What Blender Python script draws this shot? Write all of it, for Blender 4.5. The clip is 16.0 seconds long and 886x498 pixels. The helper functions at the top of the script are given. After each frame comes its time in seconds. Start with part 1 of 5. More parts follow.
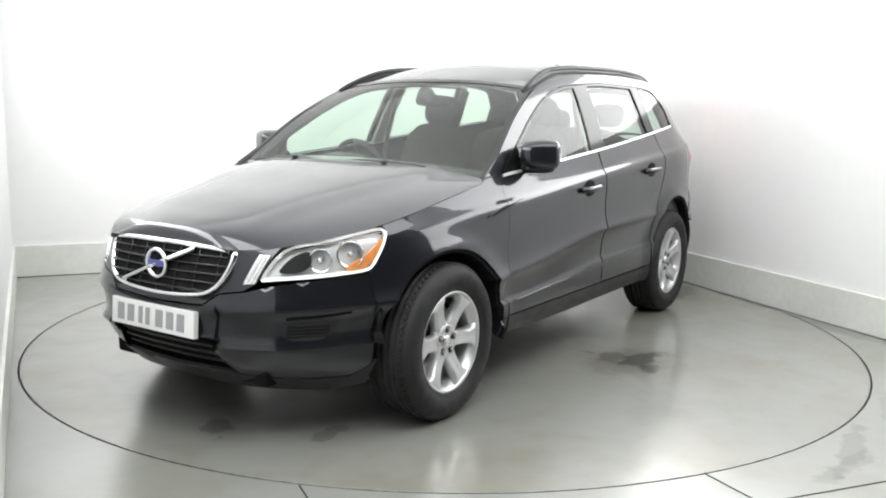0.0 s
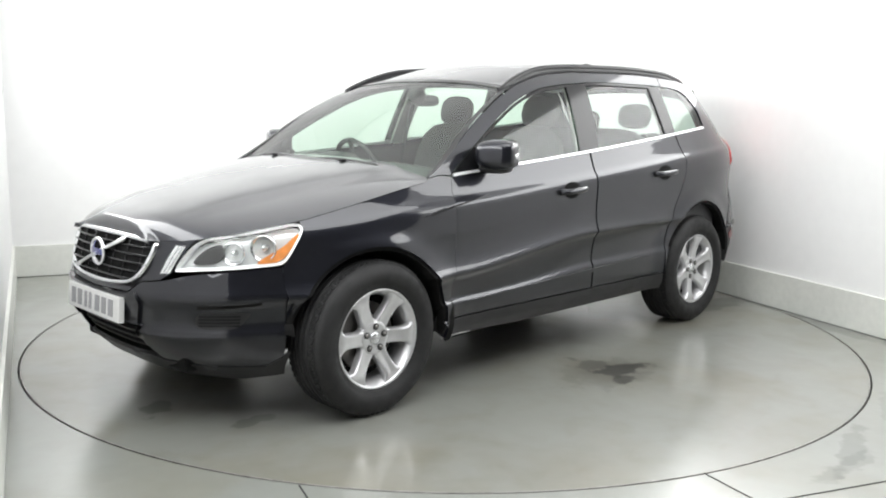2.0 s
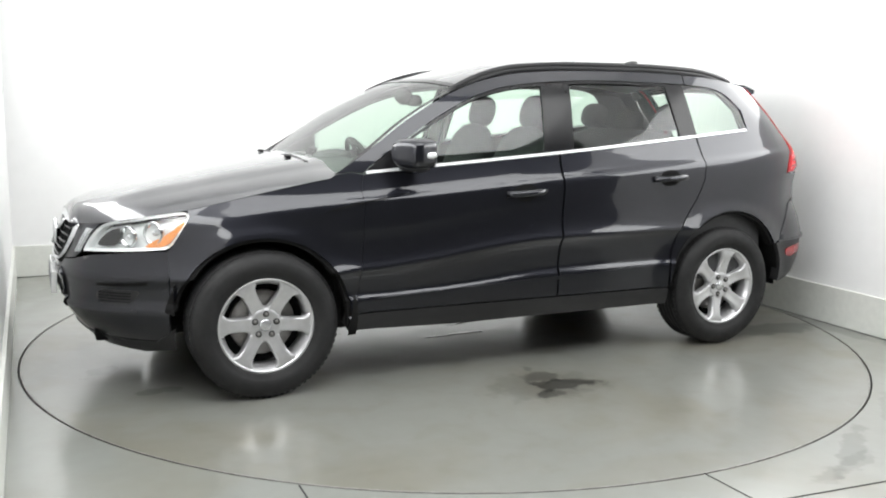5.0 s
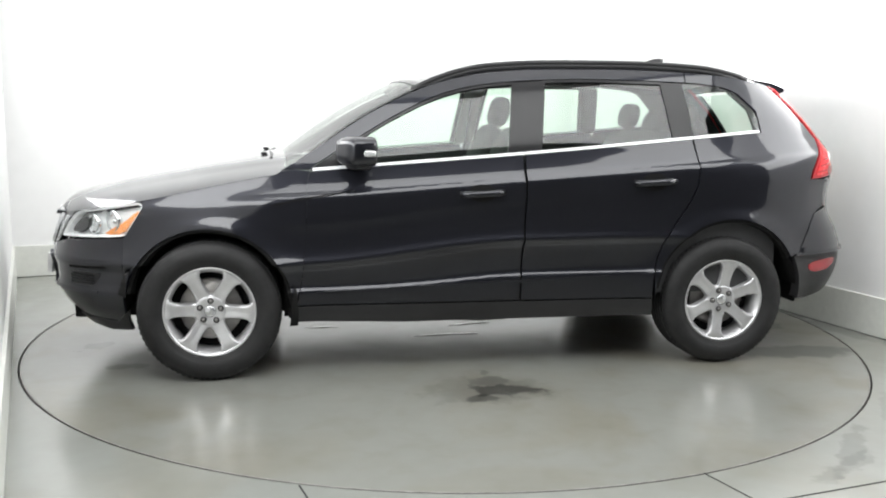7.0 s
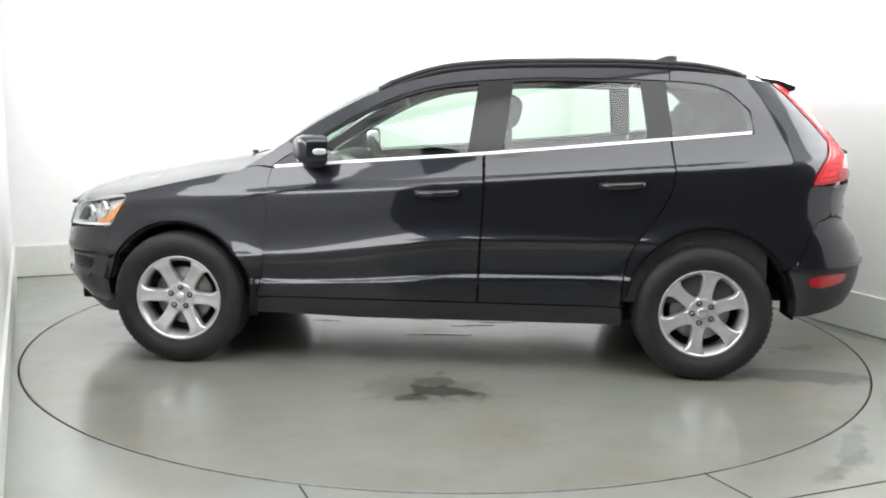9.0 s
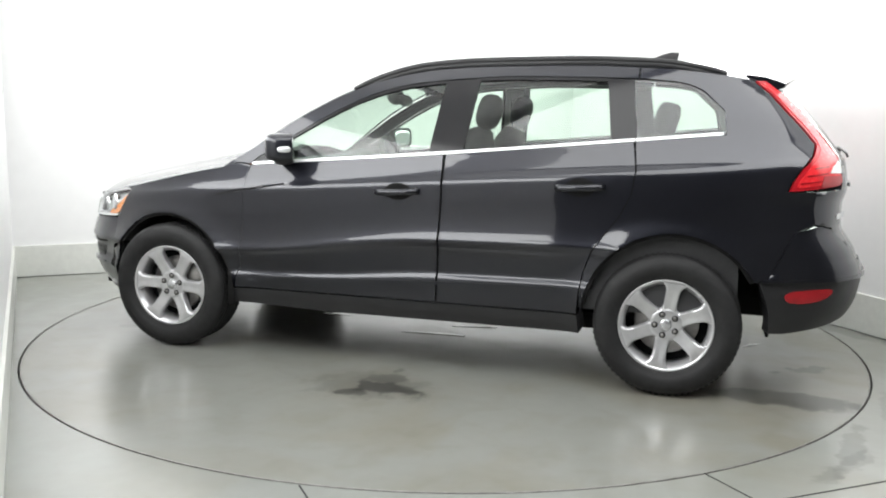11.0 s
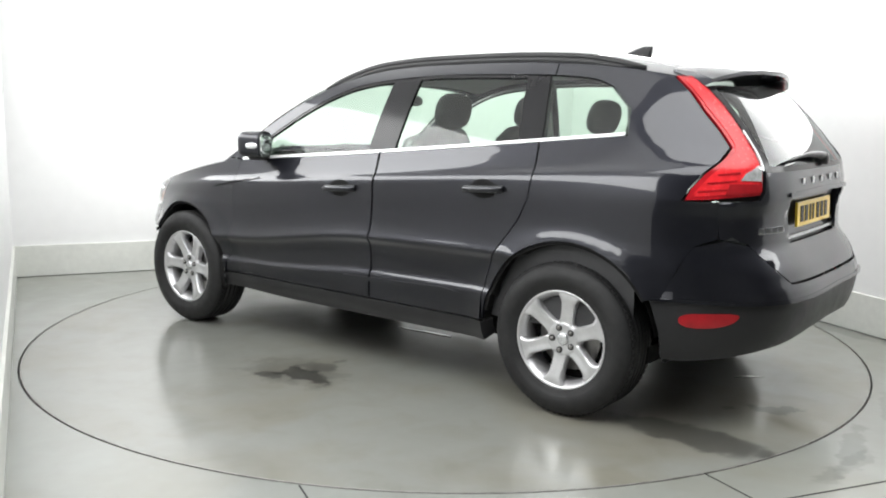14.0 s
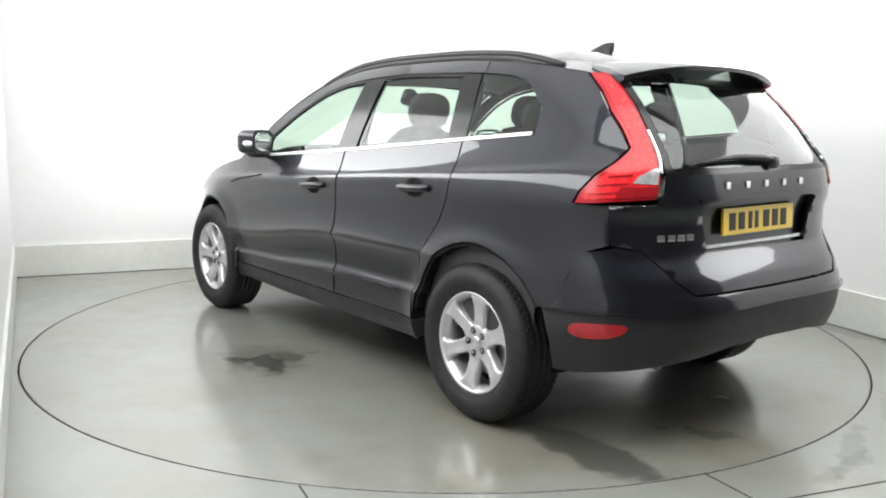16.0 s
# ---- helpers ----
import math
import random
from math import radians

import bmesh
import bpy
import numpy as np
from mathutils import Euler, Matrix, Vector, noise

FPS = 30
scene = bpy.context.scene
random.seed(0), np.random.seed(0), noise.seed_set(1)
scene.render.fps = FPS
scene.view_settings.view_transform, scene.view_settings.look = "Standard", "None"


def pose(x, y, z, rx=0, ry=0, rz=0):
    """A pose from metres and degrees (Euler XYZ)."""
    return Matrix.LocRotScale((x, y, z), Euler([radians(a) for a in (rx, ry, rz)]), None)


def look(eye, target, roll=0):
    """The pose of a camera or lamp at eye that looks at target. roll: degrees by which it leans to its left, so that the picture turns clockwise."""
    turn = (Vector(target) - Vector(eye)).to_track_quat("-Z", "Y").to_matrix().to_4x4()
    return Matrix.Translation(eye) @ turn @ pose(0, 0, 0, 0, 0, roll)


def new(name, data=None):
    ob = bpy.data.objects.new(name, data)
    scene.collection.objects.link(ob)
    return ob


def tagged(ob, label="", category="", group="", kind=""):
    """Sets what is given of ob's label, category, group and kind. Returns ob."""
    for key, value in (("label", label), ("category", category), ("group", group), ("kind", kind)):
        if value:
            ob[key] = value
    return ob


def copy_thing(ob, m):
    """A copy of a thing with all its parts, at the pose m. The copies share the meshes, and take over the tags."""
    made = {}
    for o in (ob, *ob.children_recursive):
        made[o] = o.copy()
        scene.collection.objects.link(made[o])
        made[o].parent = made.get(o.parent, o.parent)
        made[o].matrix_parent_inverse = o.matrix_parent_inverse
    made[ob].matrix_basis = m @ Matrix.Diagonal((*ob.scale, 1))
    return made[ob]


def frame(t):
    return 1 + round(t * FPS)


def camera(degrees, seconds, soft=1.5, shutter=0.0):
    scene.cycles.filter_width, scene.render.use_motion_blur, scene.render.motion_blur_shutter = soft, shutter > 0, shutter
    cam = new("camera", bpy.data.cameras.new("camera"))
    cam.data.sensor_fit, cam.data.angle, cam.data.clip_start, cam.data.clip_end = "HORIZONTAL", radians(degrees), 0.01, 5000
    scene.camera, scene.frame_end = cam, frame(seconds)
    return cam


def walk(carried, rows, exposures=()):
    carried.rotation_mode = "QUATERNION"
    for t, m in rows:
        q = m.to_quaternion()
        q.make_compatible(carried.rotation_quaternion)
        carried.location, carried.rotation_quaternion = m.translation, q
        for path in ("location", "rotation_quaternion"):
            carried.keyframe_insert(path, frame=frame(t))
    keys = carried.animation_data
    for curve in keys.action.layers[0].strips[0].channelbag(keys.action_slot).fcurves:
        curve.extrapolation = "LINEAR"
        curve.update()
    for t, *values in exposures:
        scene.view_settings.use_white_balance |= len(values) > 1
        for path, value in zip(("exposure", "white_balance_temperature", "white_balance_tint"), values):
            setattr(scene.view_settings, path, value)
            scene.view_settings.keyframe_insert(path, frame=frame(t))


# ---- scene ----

# ---- camera: it stands still while the turntable carries the car round ----
cam = camera(53.24, 16.0, soft=2.0)
EYE, AIM, LEAN = (0.0, -5.510, 1.386), (-0.019, -0.572, 0.601), 0.95
walk(cam, [(0.0, look(EYE, AIM, LEAN)), (16.0, look(EYE, AIM, LEAN))])

# heading of the turntable, in degrees, second by second
TURN = [(0.0, 236.37), (0.5, 234.67), (1.0, 232.05), (1.5, 228.77), (2.0, 225.14), (2.5, 221.66), (3.0, 218.17), (3.5, 214.74), (4.0, 211.21), (6.5, 195.01), (7.0, 190.59), (7.5, 187.48), (8.0, 183.95), (8.5, 180.44), (9.0, 176.57), (11.5, 160.09), (12.0, 155.95), (12.5, 152.81), (13.0, 149.36), (13.5, 146.08), (14.0, 142.41), (14.5, 139.05), (15.0, 135.48), (15.5, 132.16), (16.0, 128.52)]
CAR_OFFSET = (-0.008, 0.058)

# ---- light: unseen soft lamps over the white bay and along its side walls, an added fill before it; a darker-coloured hall behind the camera ----
YAW = 23.5                      # the bay's walls stand at this angle to the camera's line
BAY = pose(0, 0, 0, 0, 0, YAW)
WEST, EAST, NORTH, SOUTH, TOP = -2.60, 2.50, 2.655, -9.0, 3.9
MOUTH, HALL_X = -3.4, 5.0
LEAN_WEST = BAY @ pose(WEST, NORTH, 0, 0, 0, 1.75)      # the west wall is not quite square to the north wall

world = bpy.data.worlds.new("hall_air")
scene.world = world
world.use_nodes = True
world.node_tree.nodes["Background"].inputs["Color"].default_value = (0.9, 0.95, 1.0, 1)
world.node_tree.nodes["Background"].inputs["Strength"].default_value = 0.05


def softbox(name, x, y, z, sx, sy, watts, tint=(0.98, 0.99, 0.985), rx=0, rz=0):
    data = bpy.data.lights.new(name, "AREA")
    data.shape, data.size, data.size_y, data.energy, data.color = "RECTANGLE", sx, sy, watts, tint
    lamp = new(name, data)
    lamp.matrix_world = BAY @ pose(x, y, z, rx, 0, rz)
    return tagged(lamp, "soft white lamp, unseen, added to light the bay", "lamp", "overhead lamps")


softbox("overhead_lamp", -0.06, 0.1, 3.86, 5.0, 4.8, 36)
# added fill with no known source, to brighten the walls and near floor
softbox("front_fill", -0.06, -3.6, 3.84, 5.0, 2.2, 94)
# long light panels added high on the two side walls for the flank's highlights
for wx, turn, watts in ((WEST + 0.17, -88.25, 55), (EAST - 0.06, 90, 40)):
    softbox("strip_lamp", wx, -0.6, 2.12, 5.4, 0.95, watts, rx=88, rz=turn)
scene.view_settings.exposure = 1.05


# ---- materials ----
def material(name, colour, rough=0.5, metal=0.0, coat=0.0, mottle=0.0, size=3.0, bump=0.0, bump_size=60.0, spec=0.5):
    """A surface with colour and gloss that vary at two scales and a fine relief."""
    m = bpy.data.materials.new(name)
    m.use_nodes = True
    nt = m.node_tree
    b = nt.nodes["Principled BSDF"]
    b.inputs["Roughness"].default_value, b.inputs["Metallic"].default_value = rough, metal
    b.inputs["Coat Weight"].default_value, b.inputs["Coat Roughness"].default_value = coat, 0.03
    b.inputs["Specular IOR Level"].default_value = spec
    b.inputs["Base Color"].default_value = (*colour, 1)
    co = nt.nodes.new("ShaderNodeTexCoord")

    def noise_of(scale, detail=5.0):
        n = nt.nodes.new("ShaderNodeTexNoise")
        n.inputs["Scale"].default_value, n.inputs["Detail"].default_value = scale, detail
        nt.links.new(co.outputs["Object"], n.inputs["Vector"])
        return n.outputs["Fac"]

    def spread(fac, lo, hi):
        r = nt.nodes.new("ShaderNodeMapRange")
        r.inputs["From Min"].default_value, r.inputs["From Max"].default_value = 0.3, 0.7
        r.inputs["To Min"].default_value, r.inputs["To Max"].default_value = lo, hi
        nt.links.new(fac, r.inputs["Value"])
        return r.outputs["Result"]

    if mottle:
        big, small = spread(noise_of(size), 1 - mottle, 1 + mottle), spread(noise_of(size * 14, 3), 1 - mottle * 0.5, 1 + mottle * 0.5)
        mul = nt.nodes.new("ShaderNodeMath")
        mul.operation = "MULTIPLY"
        nt.links.new(big, mul.inputs[0]), nt.links.new(small, mul.inputs[1])
        tint = nt.nodes.new("ShaderNodeVectorMath")
        tint.operation = "SCALE"
        tint.inputs[0].default_value = colour
        nt.links.new(mul.outputs[0], tint.inputs["Scale"])
        nt.links.new(tint.outputs[0], b.inputs["Base Color"])
        nt.links.new(spread(noise_of(size * 2.3), max(0.02, rough * (1 - mottle)), min(1.0, rough * (1 + mottle))), b.inputs["Roughness"])
    if bump:
        k = nt.nodes.new("ShaderNodeBump")
        k.inputs["Strength"].default_value, k.inputs["Distance"].default_value = bump, 0.01
        nt.links.new(noise_of(bump_size, 3), k.inputs["Height"])
        nt.links.new(k.outputs[0], b.inputs["Normal"])
    return m


def glass(name, tint, rough=0.0):
    """Thin glass: it lets most light straight through, tinted, and mirrors the rest."""
    m = bpy.data.materials.new(name)
    m.use_nodes = True
    nt = m.node_tree
    nt.nodes.clear()
    out, mix = nt.nodes.new("ShaderNodeOutputMaterial"), nt.nodes.new("ShaderNodeMixShader")
    clear, gloss, face = nt.nodes.new("ShaderNodeBsdfTransparent"), nt.nodes.new("ShaderNodeBsdfGlossy"), nt.nodes.new("ShaderNodeLayerWeight")
    clear.inputs["Color"].default_value = (*tint, 1)
    gloss.inputs["Roughness"].default_value, face.inputs["Blend"].default_value = rough, 0.5
    power, scale = nt.nodes.new("ShaderNodeMath"), nt.nodes.new("ShaderNodeMath")
    power.operation, power.inputs[1].default_value = "POWER", 5.0
    scale.operation, scale.inputs[1].default_value, scale.inputs[2].default_value = "MULTIPLY_ADD", 0.90, 0.065
    nt.links.new(face.outputs["Facing"], power.inputs[0]), nt.links.new(power.outputs[0], scale.inputs[0])
    nt.links.new(scale.outputs[0], mix.inputs[0]), nt.links.new(clear.outputs[0], mix.inputs[1])
    nt.links.new(gloss.outputs[0], mix.inputs[2]), nt.links.new(mix.outputs[0], out.inputs[0])
    return m


PAINT = material("grey_metallic_paint", (0.0135, 0.0143, 0.0195), 0.34, 0.7, 1.0, 0.05, 2.0, spec=0.2)
PAINT.node_tree.nodes["Principled BSDF"].inputs["Coat Roughness"].default_value = 0.035
BLACK = material("black_plastic", (0.017, 0.017, 0.018), 0.42, 0, 0, 0.12, 6, 0.05, 400, spec=0.35)
GLOSS = material("gloss_black_trim", (0.010, 0.010, 0.011), 0.16, 0, 0, 0.08, 5, spec=0.3)
DARK = material("dark_lining", (0.010, 0.010, 0.010), 0.9, 0, 0, 0.2, 8, spec=0.1)
RUBBER = material("tyre_rubber", (0.016, 0.016, 0.0165), 0.62, 0, 0, 0.18, 9, 0.12, 220, spec=0.3)
ALLOY = material("silver_alloy", (0.58, 0.58, 0.59), 0.36, 0.7, 0.2, 0.08, 12)
STEEL = material("brake_steel", (0.30, 0.29, 0.28), 0.45, 0.9, 0, 0.2, 20)
CHROME = material("chrome", (0.82, 0.83, 0.84), 0.07, 1.0, 0, 0.03, 10)
SILVER = material("satin_silver", (0.62, 0.63, 0.64), 0.25, 0.8, 0, 0.04, 10)
BRIGHT = material("bright_anodised_strip", (0.80, 0.81, 0.82), 0.38, 0.35, 0, 0.04, 10)
MIRROR = material("mirror_silver", (0.68, 0.69, 0.70), 0.03, 1.0)
RED = material("red_lens", (0.36, 0.010, 0.016), 0.20, 0, 0.2, 0.15, 18, spec=0.3)
RED_CORE = material("bright_red_lens", (0.62, 0.020, 0.026), 0.25, 0, 0.15, 0.18, 22, spec=0.3)
DEEP_RED = material("deep_red_lens", (0.27, 0.008, 0.012), 0.2, 0, 0.3, 0.15, 18)
AMBER = material("amber_lens", (0.90, 0.33, 0.09), 0.15, 0, 1.0, 0.15, 30)
BOWL = material("bright_lamp_bowl", (0.85, 0.86, 0.86), 0.30, 0.25, 0, 0.05, 30)
LAMP_WHITE = material("clear_lens_over_reflector", (0.72, 0.74, 0.74), 0.18, 0.6, 1.0, 0.25, 60)
PLATE_WHITE = material("white_number_plate", (0.75, 0.75, 0.74), 0.3, 0, 0.5, 0.04, 8)
PLATE_YELLOW = material("yellow_number_plate", (0.74, 0.50, 0.035), 0.3, 0, 0.5, 0.04, 8)
# front plate's ink: the paling by glare is put into its grey
GLARE_INK = material("glare_paled_ink", (0.30, 0.30, 0.31), 0.5)
INK = material("black_ink", (0.02, 0.02, 0.02), 0.5)
BLUE = material("blue_enamel", (0.05, 0.06, 0.25), 0.2, 0.2, 1.0)
CLOTH = material("charcoal_seat_cloth", (0.022, 0.022, 0.024), 0.9, 0, 0, 0.2, 10, 0.08, 120)
BEIGE = material("grey_head_lining", (0.40, 0.40, 0.38), 0.9, 0, 0, 0.08, 6, 0.05, 120)
DASH = material("soft_dash_plastic", (0.035, 0.035, 0.037), 0.6, 0, 0, 0.12, 8, 0.05, 120)
GLASS = glass("greenish_window_glass", (0.76, 0.87, 0.79))
REAR_GLASS = glass("tinted_rear_glass", (0.78, 0.88, 0.82))
LENS = glass("clear_lens", (0.93, 0.94, 0.94))
WALL = material("white_painted_wall", (0.88, 0.88, 0.88), 0.7, 0, 0, 0.02, 0.8, 0.04, 90)
SKIRT = material("grey_painted_kerb_board", (0.72, 0.73, 0.69), 0.55, 0, 0, 0.07, 1.5, 0.08, 60)
# unseen hall surfaces: the lack of light is put into this dark colour
HALL = material("darkened_hall_wall", (0.26, 0.26, 0.265), 0.8, 0, 0, 0.1, 0.7, 0.05, 60)
WATER = material("wet_concrete", (0.165, 0.170, 0.156), 0.05, 0, 1.0, 0.15, 12)
JOINT = material("dark_joint", (0.02, 0.02, 0.02), 0.8)


def concrete(name, stains, brown=0.5, tone=(0.235, 0.244, 0.226)):
    """Polished concrete with cloudy wear and soft-edged stains: (x, y, half length, half width, turn, depth, raggedness)."""
    m = material(name, tone, 0.30, 0, 1.0, 0.055, 0.9, 0.008, 14)
    nt = m.node_tree
    b = nt.nodes["Principled BSDF"]
    b.inputs["Coat Roughness"].default_value = 0.16
    co = nt.nodes.new("ShaderNodeTexCoord")
    rag = nt.nodes.new("ShaderNodeTexNoise")
    rag.inputs["Scale"].default_value, rag.inputs["Detail"].default_value = 9.0, 6.0
    nt.links.new(co.outputs["Object"], rag.inputs["Vector"])
    colour = b.inputs["Base Color"].links[0].from_socket
    # brownish dirt in broad clouds, and a sheen that comes and goes
    for scale, lo, hi, share, tint in ((1.1, 0.45, 0.68, brown, (0.86, 0.80, 0.70, 1)), (4.5, 0.5, 0.75, brown * 0.7, (0.84, 0.81, 0.76, 1))):
        cloud, rng, mix = nt.nodes.new("ShaderNodeTexNoise"), nt.nodes.new("ShaderNodeMapRange"), nt.nodes.new("ShaderNodeMix")
        cloud.inputs["Scale"].default_value, cloud.inputs["Detail"].default_value, cloud.inputs["Distortion"].default_value = scale, 7.0, 0.6
        nt.links.new(co.outputs["Object"], cloud.inputs["Vector"])
        rng.inputs["From Min"].default_value, rng.inputs["From Max"].default_value, rng.inputs["To Max"].default_value = lo, hi, share
        nt.links.new(cloud.outputs["Fac"], rng.inputs["Value"])
        mix.data_type, mix.blend_type = "RGBA", "MULTIPLY"
        nt.links.new(rng.outputs["Result"], mix.inputs[0]), nt.links.new(colour, mix.inputs[6])
        mix.inputs[7].default_value = tint
        colour = mix.outputs[2]
        sheen = nt.nodes.new("ShaderNodeMapRange")
        sheen.inputs["From Min"].default_value, sheen.inputs["From Max"].default_value = 0.35, 0.65
        sheen.inputs["To Min"].default_value, sheen.inputs["To Max"].default_value = 0.25, 0.11
        nt.links.new(cloud.outputs["Fac"], sheen.inputs["Value"])
        nt.links.new(sheen.outputs["Result"], b.inputs["Coat Roughness"])
    for x, y, rx_, ry_, turn, depth, ragged in stains:
        mp = nt.nodes.new("ShaderNodeMapping")
        mp.vector_type = "TEXTURE"
        mp.inputs["Location"].default_value = (x, y, 0)
        mp.inputs["Rotation"].default_value = (0, 0, radians(turn))
        mp.inputs["Scale"].default_value = (rx_, ry_, 1)
        nt.links.new(co.outputs["Object"], mp.inputs["Vector"])
        ln = nt.nodes.new("ShaderNodeVectorMath")
        ln.operation = "LENGTH"
        nt.links.new(mp.outputs[0], ln.inputs[0])
        ad = nt.nodes.new("ShaderNodeMath")
        ad.operation, ad.inputs[1].default_value = "MULTIPLY_ADD", ragged * 4
        nt.links.new(rag.outputs["Fac"], ad.inputs[0])
        nt.links.new(ln.outputs["Value"], ad.inputs[2])
        mr = nt.nodes.new("ShaderNodeMapRange")
        mr.interpolation_type = "SMOOTHSTEP"
        mr.inputs["From Min"].default_value, mr.inputs["From Max"].default_value = 0.75 + ragged * 2, 1.15 + ragged * 2
        mr.inputs["To Min"].default_value, mr.inputs["To Max"].default_value = 1 - depth, 1.0
        nt.links.new(ad.outputs[0], mr.inputs["Value"])
        sc = nt.nodes.new("ShaderNodeVectorMath")
        sc.operation = "SCALE"
        nt.links.new(colour, sc.inputs[0])
        nt.links.new(mr.outputs["Result"], sc.inputs["Scale"])
        colour = sc.outputs[0]
    nt.links.new(colour, b.inputs["Base Color"])
    return m


FLOOR = concrete("polished_grey_concrete", [(1.72, -1.95, 0.34, 0.05, 60, 0.28, 0.7), (1.62, -2.15, 0.22, 0.05, 40, 0.25, 0.7), (2.15, -1.45, 0.30, 0.06, 70, 0.2, 0.7), (2.44, 0.33, 0.62, 0.085, -62, 0.42, 0.5), (2.28, 0.66, 0.30, 0.05, -50, 0.35, 0.8), (-0.2, 2.1, 1.2, 0.25, 20, 0.2, 0.8)])
TABLE = concrete("turntable_concrete", [(-0.07, 1.29, 0.19, 0.085, -8, 0.66, 0.75), (0.05, 1.40, 0.09, 0.05, 20, 0.55, 0.8), (-0.03, 1.12, 0.12, 0.10, 60, 0.40, 0.8), (0.02, 1.27, 0.32, 0.22, 0, 0.22, 0.5),
                                        (-1.96, 0.80, 0.42, 0.125, -3, 0.60, 0.30), (-2.13, 0.22, 0.16, 0.05, 30, 0.45, 1.0), (2.08, 0.20, 0.12, 0.06, 40, 0.45, 1.0), (1.85, 0.66, 0.10, 0.05, 10, 0.4, 1.0)], 1.0, (0.222, 0.226, 0.207))

# ---- the car's body surface, in the car's space: x forward, y to its left, z up, wheelbase centre at x = 0 ----
def ramp(v, a, b):
    t = min(1.0, max(0.0, (v - a) / (b - a)))
    return t * t * (3 - 2 * t)


def curve_of(*knots):
    """A smooth curve through (x, y) knots with x rising; flat slopes are kept flat."""
    n = len(knots)
    step = [(knots[i + 1][1] - knots[i][1]) / (knots[i + 1][0] - knots[i][0]) for i in range(n - 1)]
    tan = [step[0]] + [0.0 if step[i - 1] * step[i] <= 0 else 2 * step[i - 1] * step[i] / (step[i - 1] + step[i]) for i in range(1, n - 1)] + [step[-1]]

    def at(x):
        if x <= knots[0][0]:
            return knots[0][1] + tan[0] * (x - knots[0][0])
        if x >= knots[-1][0]:
            return knots[-1][1] + tan[-1] * (x - knots[-1][0])
        i = max(k for k in range(n - 1) if knots[k][0] <= x)
        h = knots[i + 1][0] - knots[i][0]
        t = (x - knots[i][0]) / h
        return ((1 + 2 * t) * (1 - t) ** 2 * knots[i][1] + t * (1 - t) ** 2 * h * tan[i]
                + t * t * (3 - 2 * t) * knots[i + 1][1] + t * t * (t - 1) * h * tan[i + 1])
    return at


WHEEL_X, WHEEL_Z = 1.387, 0.350
ARCH = {1: 0.422, -1: 0.434}
ARCH_X, ARCH_Z = {1: 1.392, -1: -1.405}, {1: 0.354, -1: 0.378}
section = curve_of((0.2, 0.84), (0.28, 0.868), (0.34, 0.892), (0.42, 0.902), (0.49, 0.904), (0.52, 0.888), (0.60, 0.8930), (0.655, 0.905), (0.678, 0.9205), (0.687, 0.9265), (0.695, 0.9265), (0.713, 0.9190), (0.735, 0.9115), (0.76, 0.9058), (0.79, 0.9022), (0.83, 0.9005), (0.87, 0.9008),
                   (0.90, 0.902), (0.975, 0.901), (1.0, 0.896), (1.03, 0.877), (1.09, 0.854), (1.14, 0.838), (1.2, 0.818), (1.35, 0.757), (1.5, 0.683), (1.56, 0.640), (1.61, 0.59), (1.66, 0.52))
plain_section = curve_of((0.2, 0.84), (0.28, 0.868), (0.34, 0.892), (0.42, 0.902), (0.49, 0.904), (0.55, 0.897), (0.65, 0.899), (0.75, 0.904), (0.85, 0.905), (0.93, 0.903), (0.975, 0.901), (1.0, 0.896))
nose_x = curve_of((0.18, 2.06), (0.25, 2.135), (0.30, 2.185), (0.36, 2.228), (0.412, 2.258), (0.424, 2.266), (0.436, 2.262), (0.452, 2.253), (0.50, 2.258), (0.548, 2.264), (0.564, 2.271), (0.576, 2.274), (0.62, 2.265), (0.70, 2.244), (0.80, 2.207), (0.88, 2.152), (0.95, 2.08), (1.1, 2.03))
tail_x = curve_of((0.25, -2.12), (0.36, -2.24), (0.5, -2.31), (0.60, -2.325), (0.655, -2.315), (0.69, -2.295), (0.72, -2.284), (0.80, -2.232), (0.84, -2.210), (0.95, -2.207), (1.03, -2.225), (1.15, -2.208), (1.27, -2.132), (1.4, -2.022), (1.55, -1.86), (1.7, -1.68))
FRONT_X, FRONT_N, REAR_X, REAR_N = 0.7, 3.0, -0.9, 4.4


crease_drop = curve_of((-2.2, -0.03), (-1.2, -0.03), (-0.2, -0.02), (0.9, 0.09), (1.5, 0.10), (2.2, 0.10))


def width0(x, z):
    zz = z + 0.08 * x * ramp(z, 0.72, 0.98) + crease_drop(x) * ramp(z, 0.40, 0.54) * ramp(-z, -0.95, -0.80)
    w = section(zz)
    if zz < 1.0:                # the crease dies out over the rear wheel
        w += (plain_section(zz) - w) * ramp(-x, 0.75, 1.6)
    return w * (1 - 0.055 * ramp(-x, 0.2, 1.8) * ramp(z, 1.0, 1.35))


def half(x, z):
    """Half of the body's width at (x, z)."""
    w = width0(x, z)
    if x > FRONT_X:
        u = (x - FRONT_X) / (nose_x(z) - FRONT_X)
        w *= max(0.0, 1 - u ** FRONT_N) ** (1 / FRONT_N)
    if x < REAR_X:
        u = (REAR_X - x) / (REAR_X - tail_x(z))
        w *= max(0.0, 1 - u ** REAR_N) ** (1 / REAR_N)
    return w + flare(x, z)


def flare(x, z):
    """The lip round the wheel arches."""
    w = 0.0
    for s in (1, -1):
        r = math.hypot(x - ARCH_X[s], z - ARCH_Z[s]) - ARCH[s]
        w += 0.024 * math.exp(-(max(0.0, r) / 0.06) ** 2) * ramp(1.0 - z, 0, 0.25)
    return w


